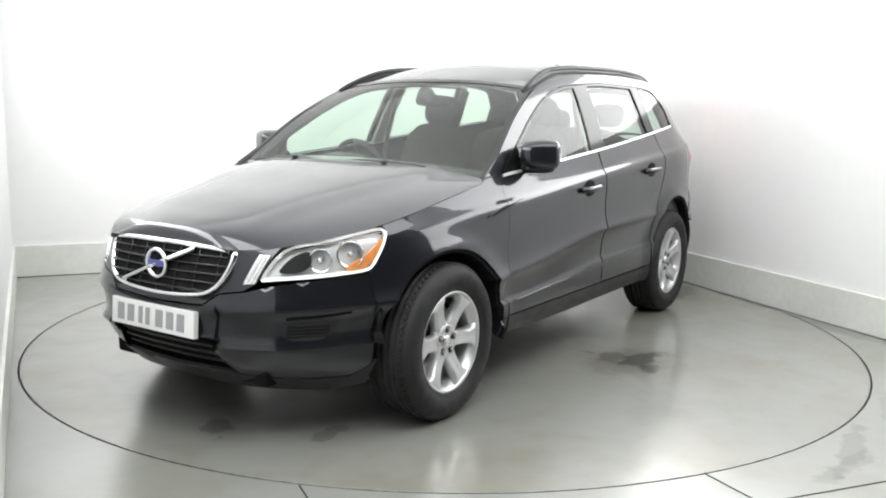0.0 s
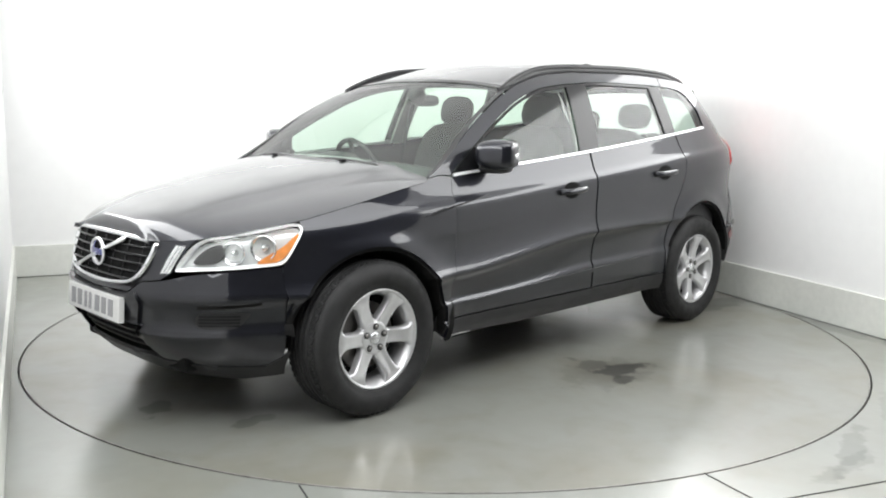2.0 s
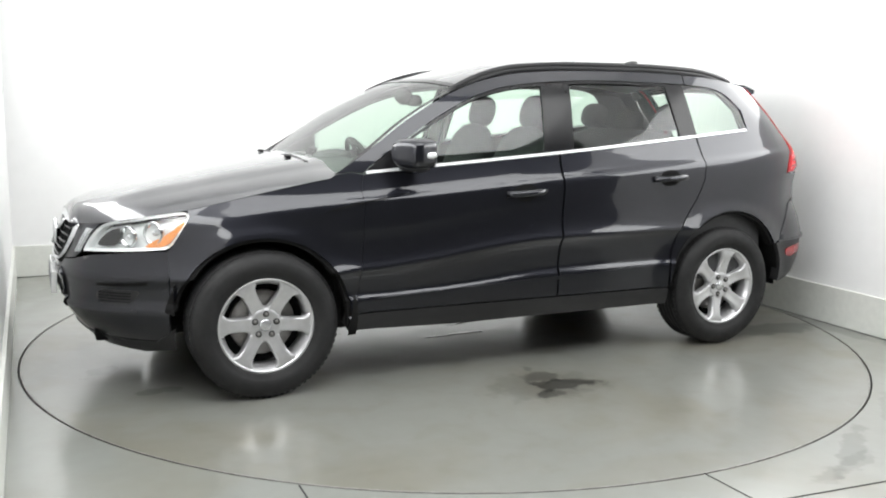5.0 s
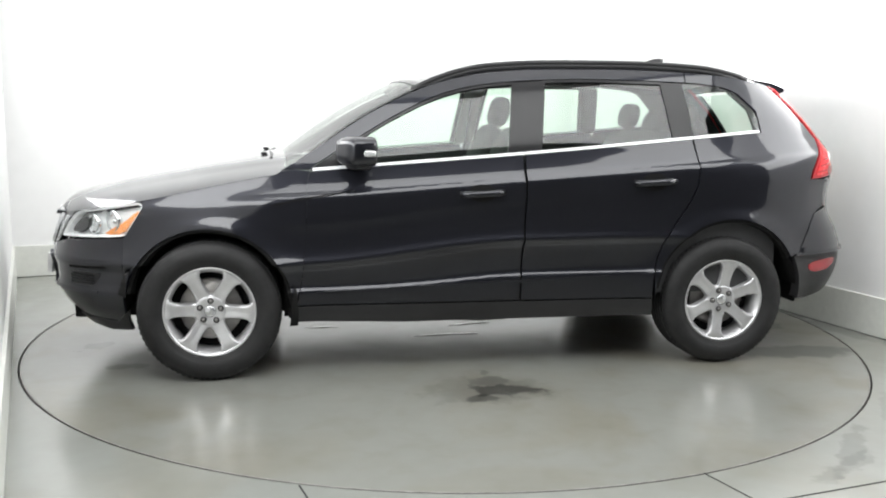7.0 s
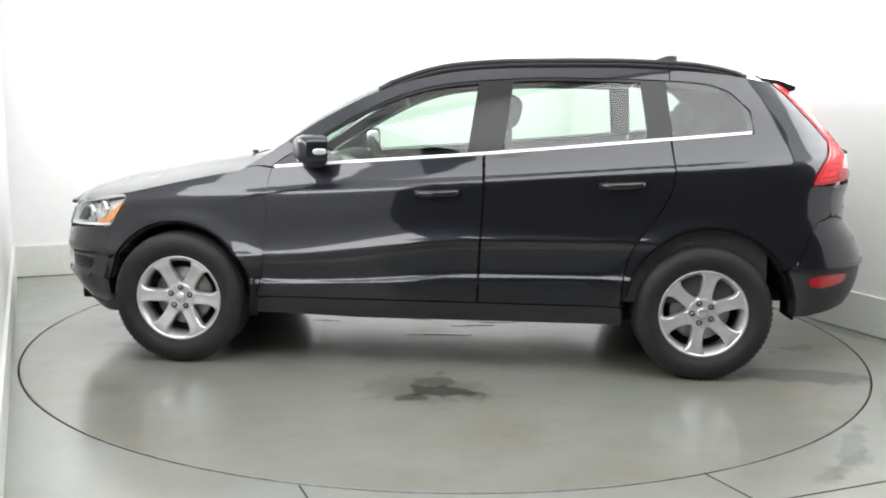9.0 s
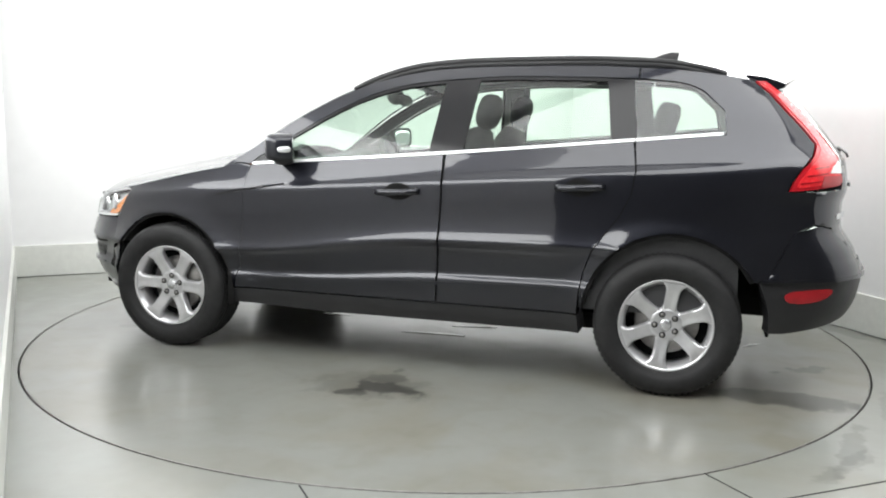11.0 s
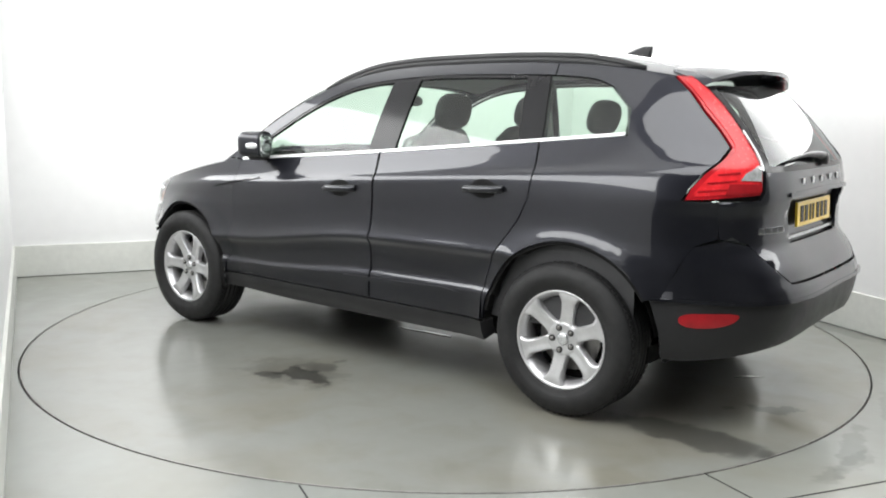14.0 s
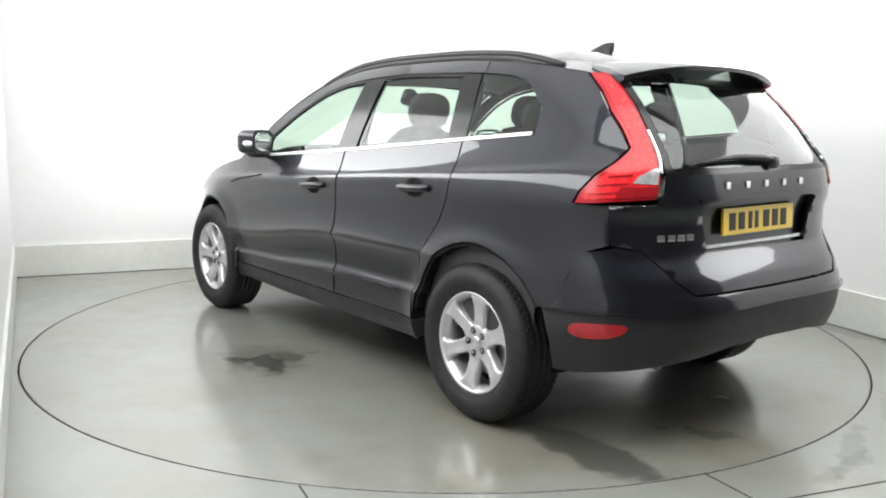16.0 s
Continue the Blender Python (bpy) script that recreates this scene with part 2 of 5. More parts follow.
def side(x, z):
    return (x, half(x, z), z)


def round_end(a, z, x0, x1, n):
    """A corner of the body by the angle a: 0 on the flank, 90 degrees on the centre line."""
    s, c = max(0.0, math.sin(a)), math.cos(a)
    k = (s ** n + abs(c) ** n) ** (1 / n)
    x = x0 + (x1 - x0) * s / k
    return (x, (width0(x, z) + flare(x, z)) * c / k, z)


def round_front(a, z):
    return round_end(a, z, FRONT_X, nose_x(z), FRONT_N)


def round_rear(a, z):
    return round_end(a, z, REAR_X, tail_x(z), REAR_N)


def angle_x(u, n):
    u = min(u, 0.99999)
    return math.atan2(u, (1 - u ** n) ** (1 / n))


def angle_y(v, n):
    k = min(abs(v), 0.99999)
    return math.atan2((1 - k ** n) ** (1 / n), v)


def fx(x, z):
    """The front corner's angle at a given x; fy at a given y; rx and ry at the rear."""
    return (angle_x((x - FRONT_X) / (nose_x(z) - FRONT_X), FRONT_N), z)


def fy(y, z):
    return (angle_y(y / width0(2.0, z), FRONT_N), z)


def rx(x, z):
    return (angle_x((REAR_X - x) / (REAR_X - tail_x(z)), REAR_N), z)


def ry(y, z):
    return (angle_y(y / width0(-2.1, z), REAR_N), z)


# the upper edge of the flank: bonnet edge, windscreen pillar, roof edge
edge_z = curve_of((-2.0, 1.46), (-1.7, 1.552), (-1.3, 1.598), (-0.9, 1.612), (-0.4, 1.605), (-0.1, 1.585), (0.1, 1.548), (0.3, 1.488), (0.6, 1.340), (0.9, 1.142), (1.06, 1.046))
bonnet_z = curve_of((0.95, 1.058), (1.1, 1.035), (1.35, 0.985), (1.69, 0.908), (1.95, 0.855), (2.1, 0.825), (2.22, 0.800))


# ---- building helpers ----
def part(name, bm, mat, parent=None, label="", smooth=True):
    """Links a bmesh as one mesh object, under a thing or a part."""
    me = bpy.data.meshes.new(name)
    for f in bm.faces:
        f.smooth = smooth
    bm.normal_update()
    bm.to_mesh(me)
    bm.free()
    me.materials.append(mat)
    ob = new(name, me)
    ob.parent = parent
    if label:
        tagged(ob, label)
    return ob


def empty(name, parent=None):
    ob = new(name)
    ob.empty_display_size = 0.2
    ob.parent = parent
    return ob


def slab(bm, x0, x1, y0, y1, z0, z1, bevel=0.0, m=None):
    """A box between two corners, with rounded edges."""
    made = bmesh.ops.create_cube(bm, size=1)["verts"]
    for v in made:
        v.co = Vector((x0 + (v.co.x + 0.5) * (x1 - x0), y0 + (v.co.y + 0.5) * (y1 - y0), z0 + (v.co.z + 0.5) * (z1 - z0)))
    if bevel:
        edges = list({e for v in made for e in v.link_edges})
        res = bmesh.ops.bevel(bm, geom=edges, offset=bevel, segments=2, affect="EDGES", profile=0.7)
        made = list({v for f in res["faces"] for v in f.verts} | {v for v in made if v.is_valid})
    if m is not None:
        bmesh.ops.transform(bm, matrix=m, verts=made)
    return made


def disc_points(r, n, z=0.0):
    return [(r * math.cos(2 * math.pi * i / n), r * math.sin(2 * math.pi * i / n), z) for i in range(n)]


# ---- the photo bay ----
RADIUS, GAP = 2.462, 0.009


def build_floor():
    """One sheet with a round opening for the turntable."""
    bm = bmesh.new()
    n = 160
    inner = [bm.verts.new(p) for p in disc_points(RADIUS + GAP, n)]
    low = [bm.verts.new((p[0], p[1], -0.05)) for p in disc_points(RADIUS + GAP, n)]
    inv = BAY.inverted()
    outer = []
    for i in range(n):
        d = inv.to_3x3() @ Vector((math.cos(2 * math.pi * i / n), math.sin(2 * math.pi * i / n), 0))
        reach = min((EAST + 0.1) / d.x if d.x > 1e-6 else ((WEST - 0.1) / d.x if d.x < -1e-6 else 1e9), (NORTH + 0.1) / d.y if d.y > 1e-6 else (-3.2 / d.y if d.y < -1e-6 else 1e9))
        outer.append(bm.verts.new(BAY @ (d * reach)))
    for i in range(n):
        j = (i + 1) % n
        bm.faces.new((inner[i], outer[i], outer[j], inner[j]))
        bm.faces.new((inner[i], inner[j], low[j], low[i]))
    quad = [bm.verts.new(BAY @ Vector(p)) for p in ((-HALL_X - 0.1, -3.2, 0), (HALL_X + 0.1, -3.2, 0), (HALL_X + 0.1, SOUTH - 0.1, 0), (-HALL_X - 0.1, SOUTH - 0.1, 0))]
    bm.faces.new(quad)
    bmesh.ops.recalc_face_normals(bm, faces=bm.faces)
    ob = part("floor", bm, FLOOR, None, "polished grey concrete floor with worn damp patches", False)
    tagged(ob, category="floor", kind="structure")
    pit = bmesh.new()
    pit.faces.new([pit.verts.new(p) for p in disc_points(RADIUS + 0.2, 64, -0.06)])
    tagged(part("turntable_pit", pit, JOINT, None, "dark pit below the turntable's rim", False), category="floor", kind="structure")


def build_walls():
    def wall(name, x0, x1, y0, y1, z0, z1, mat, label, category="wall"):
        bm = bmesh.new()
        slab(bm, x0, x1, y0, y1, z0, z1)
        ob = part(name, bm, mat, None, label, False)
        ob.matrix_world = BAY
        return tagged(ob, category=category, kind="structure")
    white, dim = "smooth white painted wall of the photo bay", "dark grey wall of an added, unseen hall"
    wall("wall_north", WEST - 0.15, EAST + 0.15, NORTH, NORTH + 0.15, 0, TOP, WALL, white)
    wall("wall_west", -0.15, 0, MOUTH - NORTH, 0, 0, TOP, WALL, white).matrix_world = LEAN_WEST
    wall("wall_east", EAST, EAST + 0.15, MOUTH, NORTH, 0, TOP, WALL, white)
    # the bay opens into an added, unseen, wider hall, dimmed by its dark colour
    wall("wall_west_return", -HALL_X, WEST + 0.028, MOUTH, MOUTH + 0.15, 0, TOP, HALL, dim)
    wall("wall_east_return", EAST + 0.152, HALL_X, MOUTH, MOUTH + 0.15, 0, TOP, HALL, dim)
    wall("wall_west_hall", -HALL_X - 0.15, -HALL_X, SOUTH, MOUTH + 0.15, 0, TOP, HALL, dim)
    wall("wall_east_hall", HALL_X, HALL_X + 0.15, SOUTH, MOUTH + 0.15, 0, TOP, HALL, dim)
    wall("wall_south", -HALL_X - 0.15, HALL_X + 0.15, SOUTH - 0.15, SOUTH, 0, TOP, HALL, "dark grey end wall of an added, unseen hall")
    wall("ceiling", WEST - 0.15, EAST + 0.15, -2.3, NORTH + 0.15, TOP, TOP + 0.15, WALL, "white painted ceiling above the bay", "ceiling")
    wall("ceiling_hall", -HALL_X - 0.15, HALL_X + 0.15, SOUTH - 0.15, -2.3, TOP, TOP + 0.15, HALL, "dark grey ceiling of an added, unseen hall", "ceiling")
    for name, x0, x1, y0, y1 in (("baseboard_north", WEST, EAST, NORTH - 0.02, NORTH), ("baseboard_west", 0, 0.02, MOUTH - NORTH, -0.022), ("baseboard_east", EAST - 0.02, EAST, MOUTH, NORTH - 0.022)):
        bm = bmesh.new()
        slab(bm, x0, x1, y0, y1, 0.004, 0.252, 0.004)
        ob = part(name, bm, SKIRT, None, "low grey kerb board along the foot of the white wall", False)
        ob.matrix_world = LEAN_WEST if name == "baseboard_west" else BAY
        tagged(ob, category="baseboard", kind="structure")


def build_turntable():
    """A concrete deck in a thin steel edge ring."""
    table = tagged(empty("turntable"), "round grey concrete turntable flush with the floor, oil stained", "turntable")
    bm = bmesh.new()
    n = 160
    r = RADIUS - 0.007
    top = [bm.verts.new(p) for p in disc_points(r, n)]
    low = [bm.verts.new(p) for p in disc_points(r, n, -0.045)]
    mid = [bm.verts.new(p) for p in disc_points(r * 0.6, n)]
    hub = bm.verts.new((0, 0, 0))
    for i in range(n):
        j = (i + 1) % n
        bm.faces.new((hub, mid[i], mid[j]))
        bm.faces.new((mid[i], top[i], top[j], mid[j]))
        bm.faces.new((top[i], low[i], low[j], top[j]))
    part("deck", bm, TABLE, table, "oil-stained concrete deck", False)
    bm = bmesh.new()
    loops = [[bm.verts.new(p) for p in disc_points(q, n, z)] for q, z in ((r + 0.0005, -0.04), (r + 0.0005, 0.0005), (RADIUS - 0.001, 0.0005), (RADIUS, -0.0005), (RADIUS, -0.04))]
    for a, b in zip(loops, loops[1:]):
        for i in range(n):
            j = (i + 1) % n
            bm.faces.new((a[i], a[j], b[j], b[i]))
    bmesh.ops.recalc_face_normals(bm, faces=bm.faces)
    part("edge_ring", bm, STEEL, table, "worn steel edge ring", False)
    # thin water left by the wash, in ragged patches
    rng = random.Random(4)
    for x, y, a, b, turn in ((0.0, 0.17, 0.16, 0.03, 5), (-0.19, -0.09, 0.12, 0.03, 12), (0.78, -0.10, 0.10, 0.025, -8), (-0.30, -0.20, 0.14, 0.03, 0),
                             (0.24, -0.23, 0.12, 0.03, -15), (-1.87, -0.23, 0.08, 0.02, 40), (0.45, -0.32, 0.09, 0.022, 4)):
        bm = bmesh.new()
        k = 22
        phase = [rng.uniform(0, 6.28) for _ in range(3)]
        rim = []
        for i in range(k):
            t = 2 * math.pi * i / k
            q = 1 + 0.28 * math.sin(2 * t + phase[0]) + 0.18 * math.sin(3 * t + phase[1]) + 0.12 * math.sin(5 * t + phase[2])
            rim.append((a * q * math.cos(t), b * q * math.sin(t)))
        low = [bm.verts.new((p[0], p[1], 0.0005)) for p in rim]
        top = [bm.verts.new((p[0] * 0.9, p[1] * 0.9, 0.0016)) for p in rim]
        for i in range(k):
            j = (i + 1) % k
            bm.faces.new((low[i], low[j], top[j], top[i]))
        bm.faces.new(top)
        puddle = part("puddle", bm, WATER, table, "thin ragged film of clear water")
        puddle.matrix_basis = pose(x, y, 0, 0, 0, turn)
    return table


def build_joints():
    for x0, y0, x1, y1 in ((-0.53, -2.42, -0.36, -2.80), (1.02, -2.245, 1.30, -2.80), (1.22, -2.475, 1.80, -2.25)):
        d = Vector((x1 - x0, y1 - y0, 0))
        bm = bmesh.new()
        slab(bm, 0, d.length, -0.003, 0.003, -0.002, 0.002)
        ob = part("floor_joint", bm, JOINT, None, "thin dark joint in the concrete floor", False)
        ob.matrix_world = Matrix.Translation((x0, y0, 0)) @ pose(0, 0, 0, 0, 0, math.degrees(math.atan2(d.y, d.x)))
        tagged(ob, category="floor joint", kind="structure")


build_floor()
build_walls()
build_joints()
turntable = build_turntable()


# ---- the car ----
car = tagged(empty("car"), "dark grey metallic estate-style off-roader parked on the turntable", "car")


def arc(cx, cz, r, a0, a1, n=24):
    return [(cx + r * math.cos(radians(a0 + (a1 - a0) * i / n)), cz + r * math.sin(radians(a0 + (a1 - a0) * i / n))) for i in range(n + 1)]


def along(f, x0, x1, n=10, dz=0.0):
    return [(x0 + (x1 - x0) * i / n, f(x0 + (x1 - x0) * i / n) + dz) for i in range(n + 1)]


def inset(poly, d):
    """The polygon drawn in by d on all sides."""
    area = sum(a[0] * b[1] - b[0] * a[1] for a, b in zip(poly, poly[1:] + poly[:1]))
    out = []
    for i, p in enumerate(poly):
        a, b = Vector(poly[i - 1]), Vector(poly[(i + 1) % len(poly)])
        p = Vector(p)
        u, w = (p - a), (b - p)
        if u.length < 1e-6 or w.length < 1e-6:
            out.append(tuple(p))
            continue
        u.normalize(), w.normalize()
        n = Vector((-u.y, u.x)) + Vector((-w.y, w.x))
        if n.length < 1e-3:
            out.append(tuple(p))
            continue
        n = n / max(0.5, n.length_squared / 2)
        out.append(tuple(p + n * d * (1 if area > 0 else -1)))
    return out


def sheet(poly, place, step=(0.06, 0.011), depth=0.016, lift=0.0, flip=1, gap=0.0009, hollow=True, holes=()):
    """A curved panel: a flat outline cut into cells, laid on the body's surface, with turned-in edges."""
    bm = bmesh.new()
    pts = []
    for p in inset(poly, gap) if gap else poly:
        if not pts or (abs(p[0] - pts[-1][0]) + abs(p[1] - pts[-1][1])) > 1e-5:
            pts.append(p)
    bm.faces.new([bm.verts.new((p[0], p[1], 0)) for p in pts])
    for axis in (0, 1):
        lo, hi = min(p[axis] for p in pts), max(p[axis] for p in pts)
        n = max(1, int((hi - lo) / step[axis]))
        for i in range(1, n):
            c = [0, 0, 0]
            c[axis] = lo + (hi - lo) * i / n + 1e-5
            no = [0, 0, 0]
            no[axis] = 1
            bmesh.ops.bisect_plane(bm, geom=bm.verts[:] + bm.edges[:] + bm.faces[:], dist=1e-5, plane_co=c, plane_no=no)
    for v in bm.verts:
        p = place(v.co.x, v.co.y)
        v.co = Vector((p[0], p[1], p[2]))
    bm.normal_update()
    mean = sum((f.normal.dot(f.calc_center_median() - Vector((f.calc_center_median().x * 0.6, 0, 0.75))) * f.calc_area() for f in bm.faces), 0.0)
    if mean < 0:
        bmesh.ops.reverse_faces(bm, faces=bm.faces)
        bm.normal_update()
    if lift:
        shift = {v: v.normal * lift for v in bm.verts}
        for v, d in shift.items():
            v.co += d
    if hollow:
        rim = [e for e in bm.edges if e.is_boundary]
        normals = {v.co.copy().freeze(): v.normal.copy() for e in rim for v in e.verts}
        res = bmesh.ops.extrude_edge_only(bm, edges=rim)
        for v in (g for g in res["geom"] if isinstance(g, bmesh.types.BMVert)):
            v.co -= normals[v.co.copy().freeze()] * depth
        for e in rim:
            if e.is_valid:
                e.smooth = False
    if flip < 0:
        for v in bm.verts:
            v.co.y = -v.co.y
        bmesh.ops.reverse_faces(bm, faces=bm.faces)
    return bm


def mirror_join(bm):
    """Adds the mirror image across the car's centre line and welds the seam."""
    seam = [f for f in bm.faces if all(abs(v.co.y) < 0.0015 for v in f.verts)]
    bmesh.ops.delete(bm, geom=seam, context="FACES")
    dup = bmesh.ops.duplicate(bm, geom=bm.verts[:] + bm.edges[:] + bm.faces[:])
    vs = [g for g in dup["geom"] if isinstance(g, bmesh.types.BMVert)]
    fs = [g for g in dup["geom"] if isinstance(g, bmesh.types.BMFace)]
    for v in vs:
        v.co.y = -v.co.y
    bmesh.ops.reverse_faces(bm, faces=fs)
    bmesh.ops.remove_doubles(bm, verts=bm.verts, dist=0.002)
    for e in bm.edges:
        if all(abs(v.co.y) < 0.003 for v in e.verts):
            e.smooth = True
    return bm


def lathe(profile, n=64, axis="y", bm=None):
    """A ring of revolution about the y axis from (radius, y) pairs."""
    bm = bm or bmesh.new()
    rings = []
    for r, y in profile:
        rings.append([bm.verts.new((r * math.cos(2 * math.pi * i / n), y, r * math.sin(2 * math.pi * i / n))) for i in range(n)])
    for a, b in zip(rings, rings[1:]):
        for i in range(n):
            j = (i + 1) % n
            bm.faces.new((a[i], a[j], b[j], b[i]))
    return bm


def tube(points, r, n=8, bm=None, flat=1.0):
    """A rod along points."""
    bm = bm or bmesh.new()
    rings = []
    for i, p in enumerate(points):
        p = Vector(p)
        d = (Vector(points[min(i + 1, len(points) - 1)]) - Vector(points[max(i - 1, 0)])).normalized()
        u = d.cross(Vector((0, 0, 1)) if abs(d.z) < 0.9 else Vector((1, 0, 0))).normalized()
        w = d.cross(u)
        rr = r[i] if isinstance(r, (list, tuple)) else r
        rings.append([bm.verts.new(p + u * rr * math.cos(2 * math.pi * k / n) + w * rr * flat * math.sin(2 * math.pi * k / n)) for k in range(n)])
    for a, b in zip(rings, rings[1:]):
        for k in range(n):
            j = (k + 1) % n
            bm.faces.new((a[k], a[j], b[j], b[k]))
    for ring in (rings[0], rings[-1]):
        bm.faces.new(ring)
    bmesh.ops.recalc_face_normals(bm, faces=bm.faces)
    return bm


def pillow(sx, sy, sz, m, power=3.2, bm=None, n=20):
    """A rounded block: a superellipsoid."""
    bm = bm or bmesh.new()
    made = bmesh.ops.create_uvsphere(bm, u_segments=n, v_segments=n // 2, radius=1)["verts"]
    for v in made:
        k = (abs(v.co.x) ** power + abs(v.co.y) ** power + abs(v.co.z) ** power) ** (-1 / power)
        v.co = m @ Vector((v.co.x * k * sx / 2, v.co.y * k * sy / 2, v.co.z * k * sz / 2))
    return bm


def rounded(poly, times=2):
    """The outline with its corners cut round."""
    for _ in range(times):
        out = []
        for a, b in zip(poly, poly[1:] + poly[:1]):
            out += [(a[0] * 0.75 + b[0] * 0.25, a[1] * 0.75 + b[1] * 0.25), (a[0] * 0.25 + b[0] * 0.75, a[1] * 0.25 + b[1] * 0.75)]
        poly = out
    return poly


BOTH = (1, -1)
LAMP_OUTER = [(-1.735, 1.545), (-1.818, 1.475), (-1.896, 1.39), (-1.972, 1.312), (-2.028, 1.245), (-2.012, 1.19), (-1.97, 1.14), (-1.928, 1.08), (-1.905, 1.026)]
NOSE_SEAM = [(1.812, 0.715), (1.812, 0.66), (1.812, 0.60), (1.811, 0.52), (1.806, 0.442)]
TAIL_SEAM = [(-1.955, 0.836), (-1.915, 0.77), (-1.885, 0.70), (-1.86, 0.65), (-1.842, 0.606)]
belt = curve_of((-1.62, 1.288), (-1.15, 1.243), (-0.24, 1.158), (0.5, 1.098), (0.87, 1.068))
glass_top = curve_of((-1.60, 1.40), (-1.50, 1.492), (-1.36, 1.532), (-1.1, 1.548), (-0.6, 1.553), (-0.28, 1.538), (0.0, 1.508), (0.2, 1.455), (0.42, 1.355), (0.66, 1.215), (0.86, 1.090))


def build_shell():
    for s in BOTH:
        # front wing, from the lamp to the door
        wing = [(0.985, 0.30), (0.93, 0.50), (0.905, 0.75), (0.90, 1.0), (0.885, 1.062), (0.955, 1.070), (1.03, 1.060)]
        wing += along(bonnet_z, 1.06, 1.715, 12) + [(1.712, 0.872), (1.762, 0.79), (1.80, 0.727)] + NOSE_SEAM[:-1]
        wing += arc(ARCH_X[1], ARCH_Z[1], ARCH[1], 12, 187, 30)
        part("front_wing", sheet(wing, side, flip=s), PAINT, car)
        # doors
        front = [(0.885, 1.058)] + along(belt, 0.86, -0.225, 12, -0.006) + [(-0.232, 0.95), (-0.215, 0.6), (-0.21, 0.385), (0.955, 0.385), (0.93, 0.50), (0.905, 0.75), (0.90, 1.0)]
        door = part("front_door", sheet(front, side, flip=s), PAINT, car)
        seam = [(-1.205, 1.10), (-1.19, 0.99), (-1.14, 0.885), (-1.07, 0.79), (-1.01, 0.70), (-0.975, 0.60), (-0.958, 0.50), (-0.952, 0.385)]
        rear = along(belt, -0.24, -1.185, 12, -0.006) + seam + [(-0.22, 0.385), (-0.225, 0.6), (-0.242, 0.95)]
        door2 = part("rear_door", sheet(rear, side, flip=s), PAINT, car)
        sill = [(0.985, 0.295), (0.96, 0.378), (-0.955, 0.378), (-0.965, 0.28), (0.4, 0.275)]
        part("sill", sheet(sill, side, flip=s, depth=0.08), BLACK, car, "black plastic sill")
        # rear quarter
        quarter = [(-1.195, 1.243)] + along(belt, -1.25, -1.615, 6, -0.004) + [(-1.60, 1.40), (-1.50, 1.492)] + along(glass_top, -1.45, -1.19, 6, 0.004)
        quarter += along(edge_z, -1.19, -1.70, 10)
        quarter += [(x + 0.006, z) for x, z in LAMP_OUTER] + [(-2.035, 1.024), (-2.035, 0.87), (-1.985, 0.85)] + TAIL_SEAM
        quarter += arc(ARCH_X[-1], ARCH_Z[-1], ARCH[-1], 150, 1, 30) + [(x - 0.005, z) for x, z in reversed(seam[:-1])]
        part("rear_quarter", sheet(quarter, side, flip=s), PAINT, car)
        # windscreen pillar and roof side
        frame_line = along(edge_z, 1.03, -1.185, 30) + along(glass_top, -1.185, 0.84, 26, 0.004) + [(0.885, 1.070), (0.955, 1.074)]
        part("roof_side", sheet(frame_line, side, flip=s), PAINT, car)
        # side glass and its black posts
        g1 = [(x, belt(x) + 0.008) for x in np.linspace(0.68, -0.15, 10)] + [(x, glass_top(x) - 0.012) for x in np.linspace(-0.20, 0.64, 12)]
        part("side_window", sheet(g1, side, flip=s, hollow=False, lift=-0.008, gap=0), GLASS, door, "clear side window glass")
        tri = [(0.875, 1.074), (0.69, belt(0.69) + 0.006), (0.65, 1.218), (0.75, 1.158), (0.85, 1.094)]
        part("mirror_base", sheet(tri, side, flip=s, lift=0.002), GLOSS, door)
        g2 = [(x, belt(x) + 0.008) for x in np.linspace(-0.325, -1.08, 10)] + [(x, glass_top(x) - 0.012) for x in np.linspace(-1.04, -0.375, 10)]
        part("side_window", sheet(g2, side, flip=s, hollow=False, lift=-0.008, gap=0), GLASS, door2, "clear side window glass")
        post = [(x, belt(x) + 0.006) for x in (-0.145, -0.33)] + [(x, glass_top(x) - 0.002) for x in (-0.38, -0.195)]
        part("window_post", sheet(post, side, flip=s, gap=0), GLOSS, car, "gloss black window post")
        post = [(x, belt(x) + 0.006) for x in (-1.075, -1.20)] + [(x, glass_top(x) - 0.002) for x in (-1.165, -1.035)]
        part("window_post", sheet(post, side, flip=s, gap=0), GLOSS, car, "gloss black window post")
        g3 = [(x, belt(x) + 0.006) for x in np.linspace(-1.20, -1.615, 8)] + [(-1.60, 1.40), (-1.50, 1.488)] + [(x, glass_top(x)) for x in np.linspace(-1.44, -1.165, 6)]
        part("quarter_window", sheet(g3, side, flip=s, hollow=False, lift=-0.006, gap=0), GLASS, car, "clear quarter window glass")
        for x0, x1 in ((0.68, -0.20), (-0.37, -1.04)):
            seal = [(x, glass_top(x) + 0.0) for x in np.linspace(x0, x1, 10)] + [(x, glass_top(x) - 0.014) for x in np.linspace(x1, x0, 10)]
            part("window_seal", sheet(seal, side, flip=s, gap=0, lift=0.001), GLOSS, car)
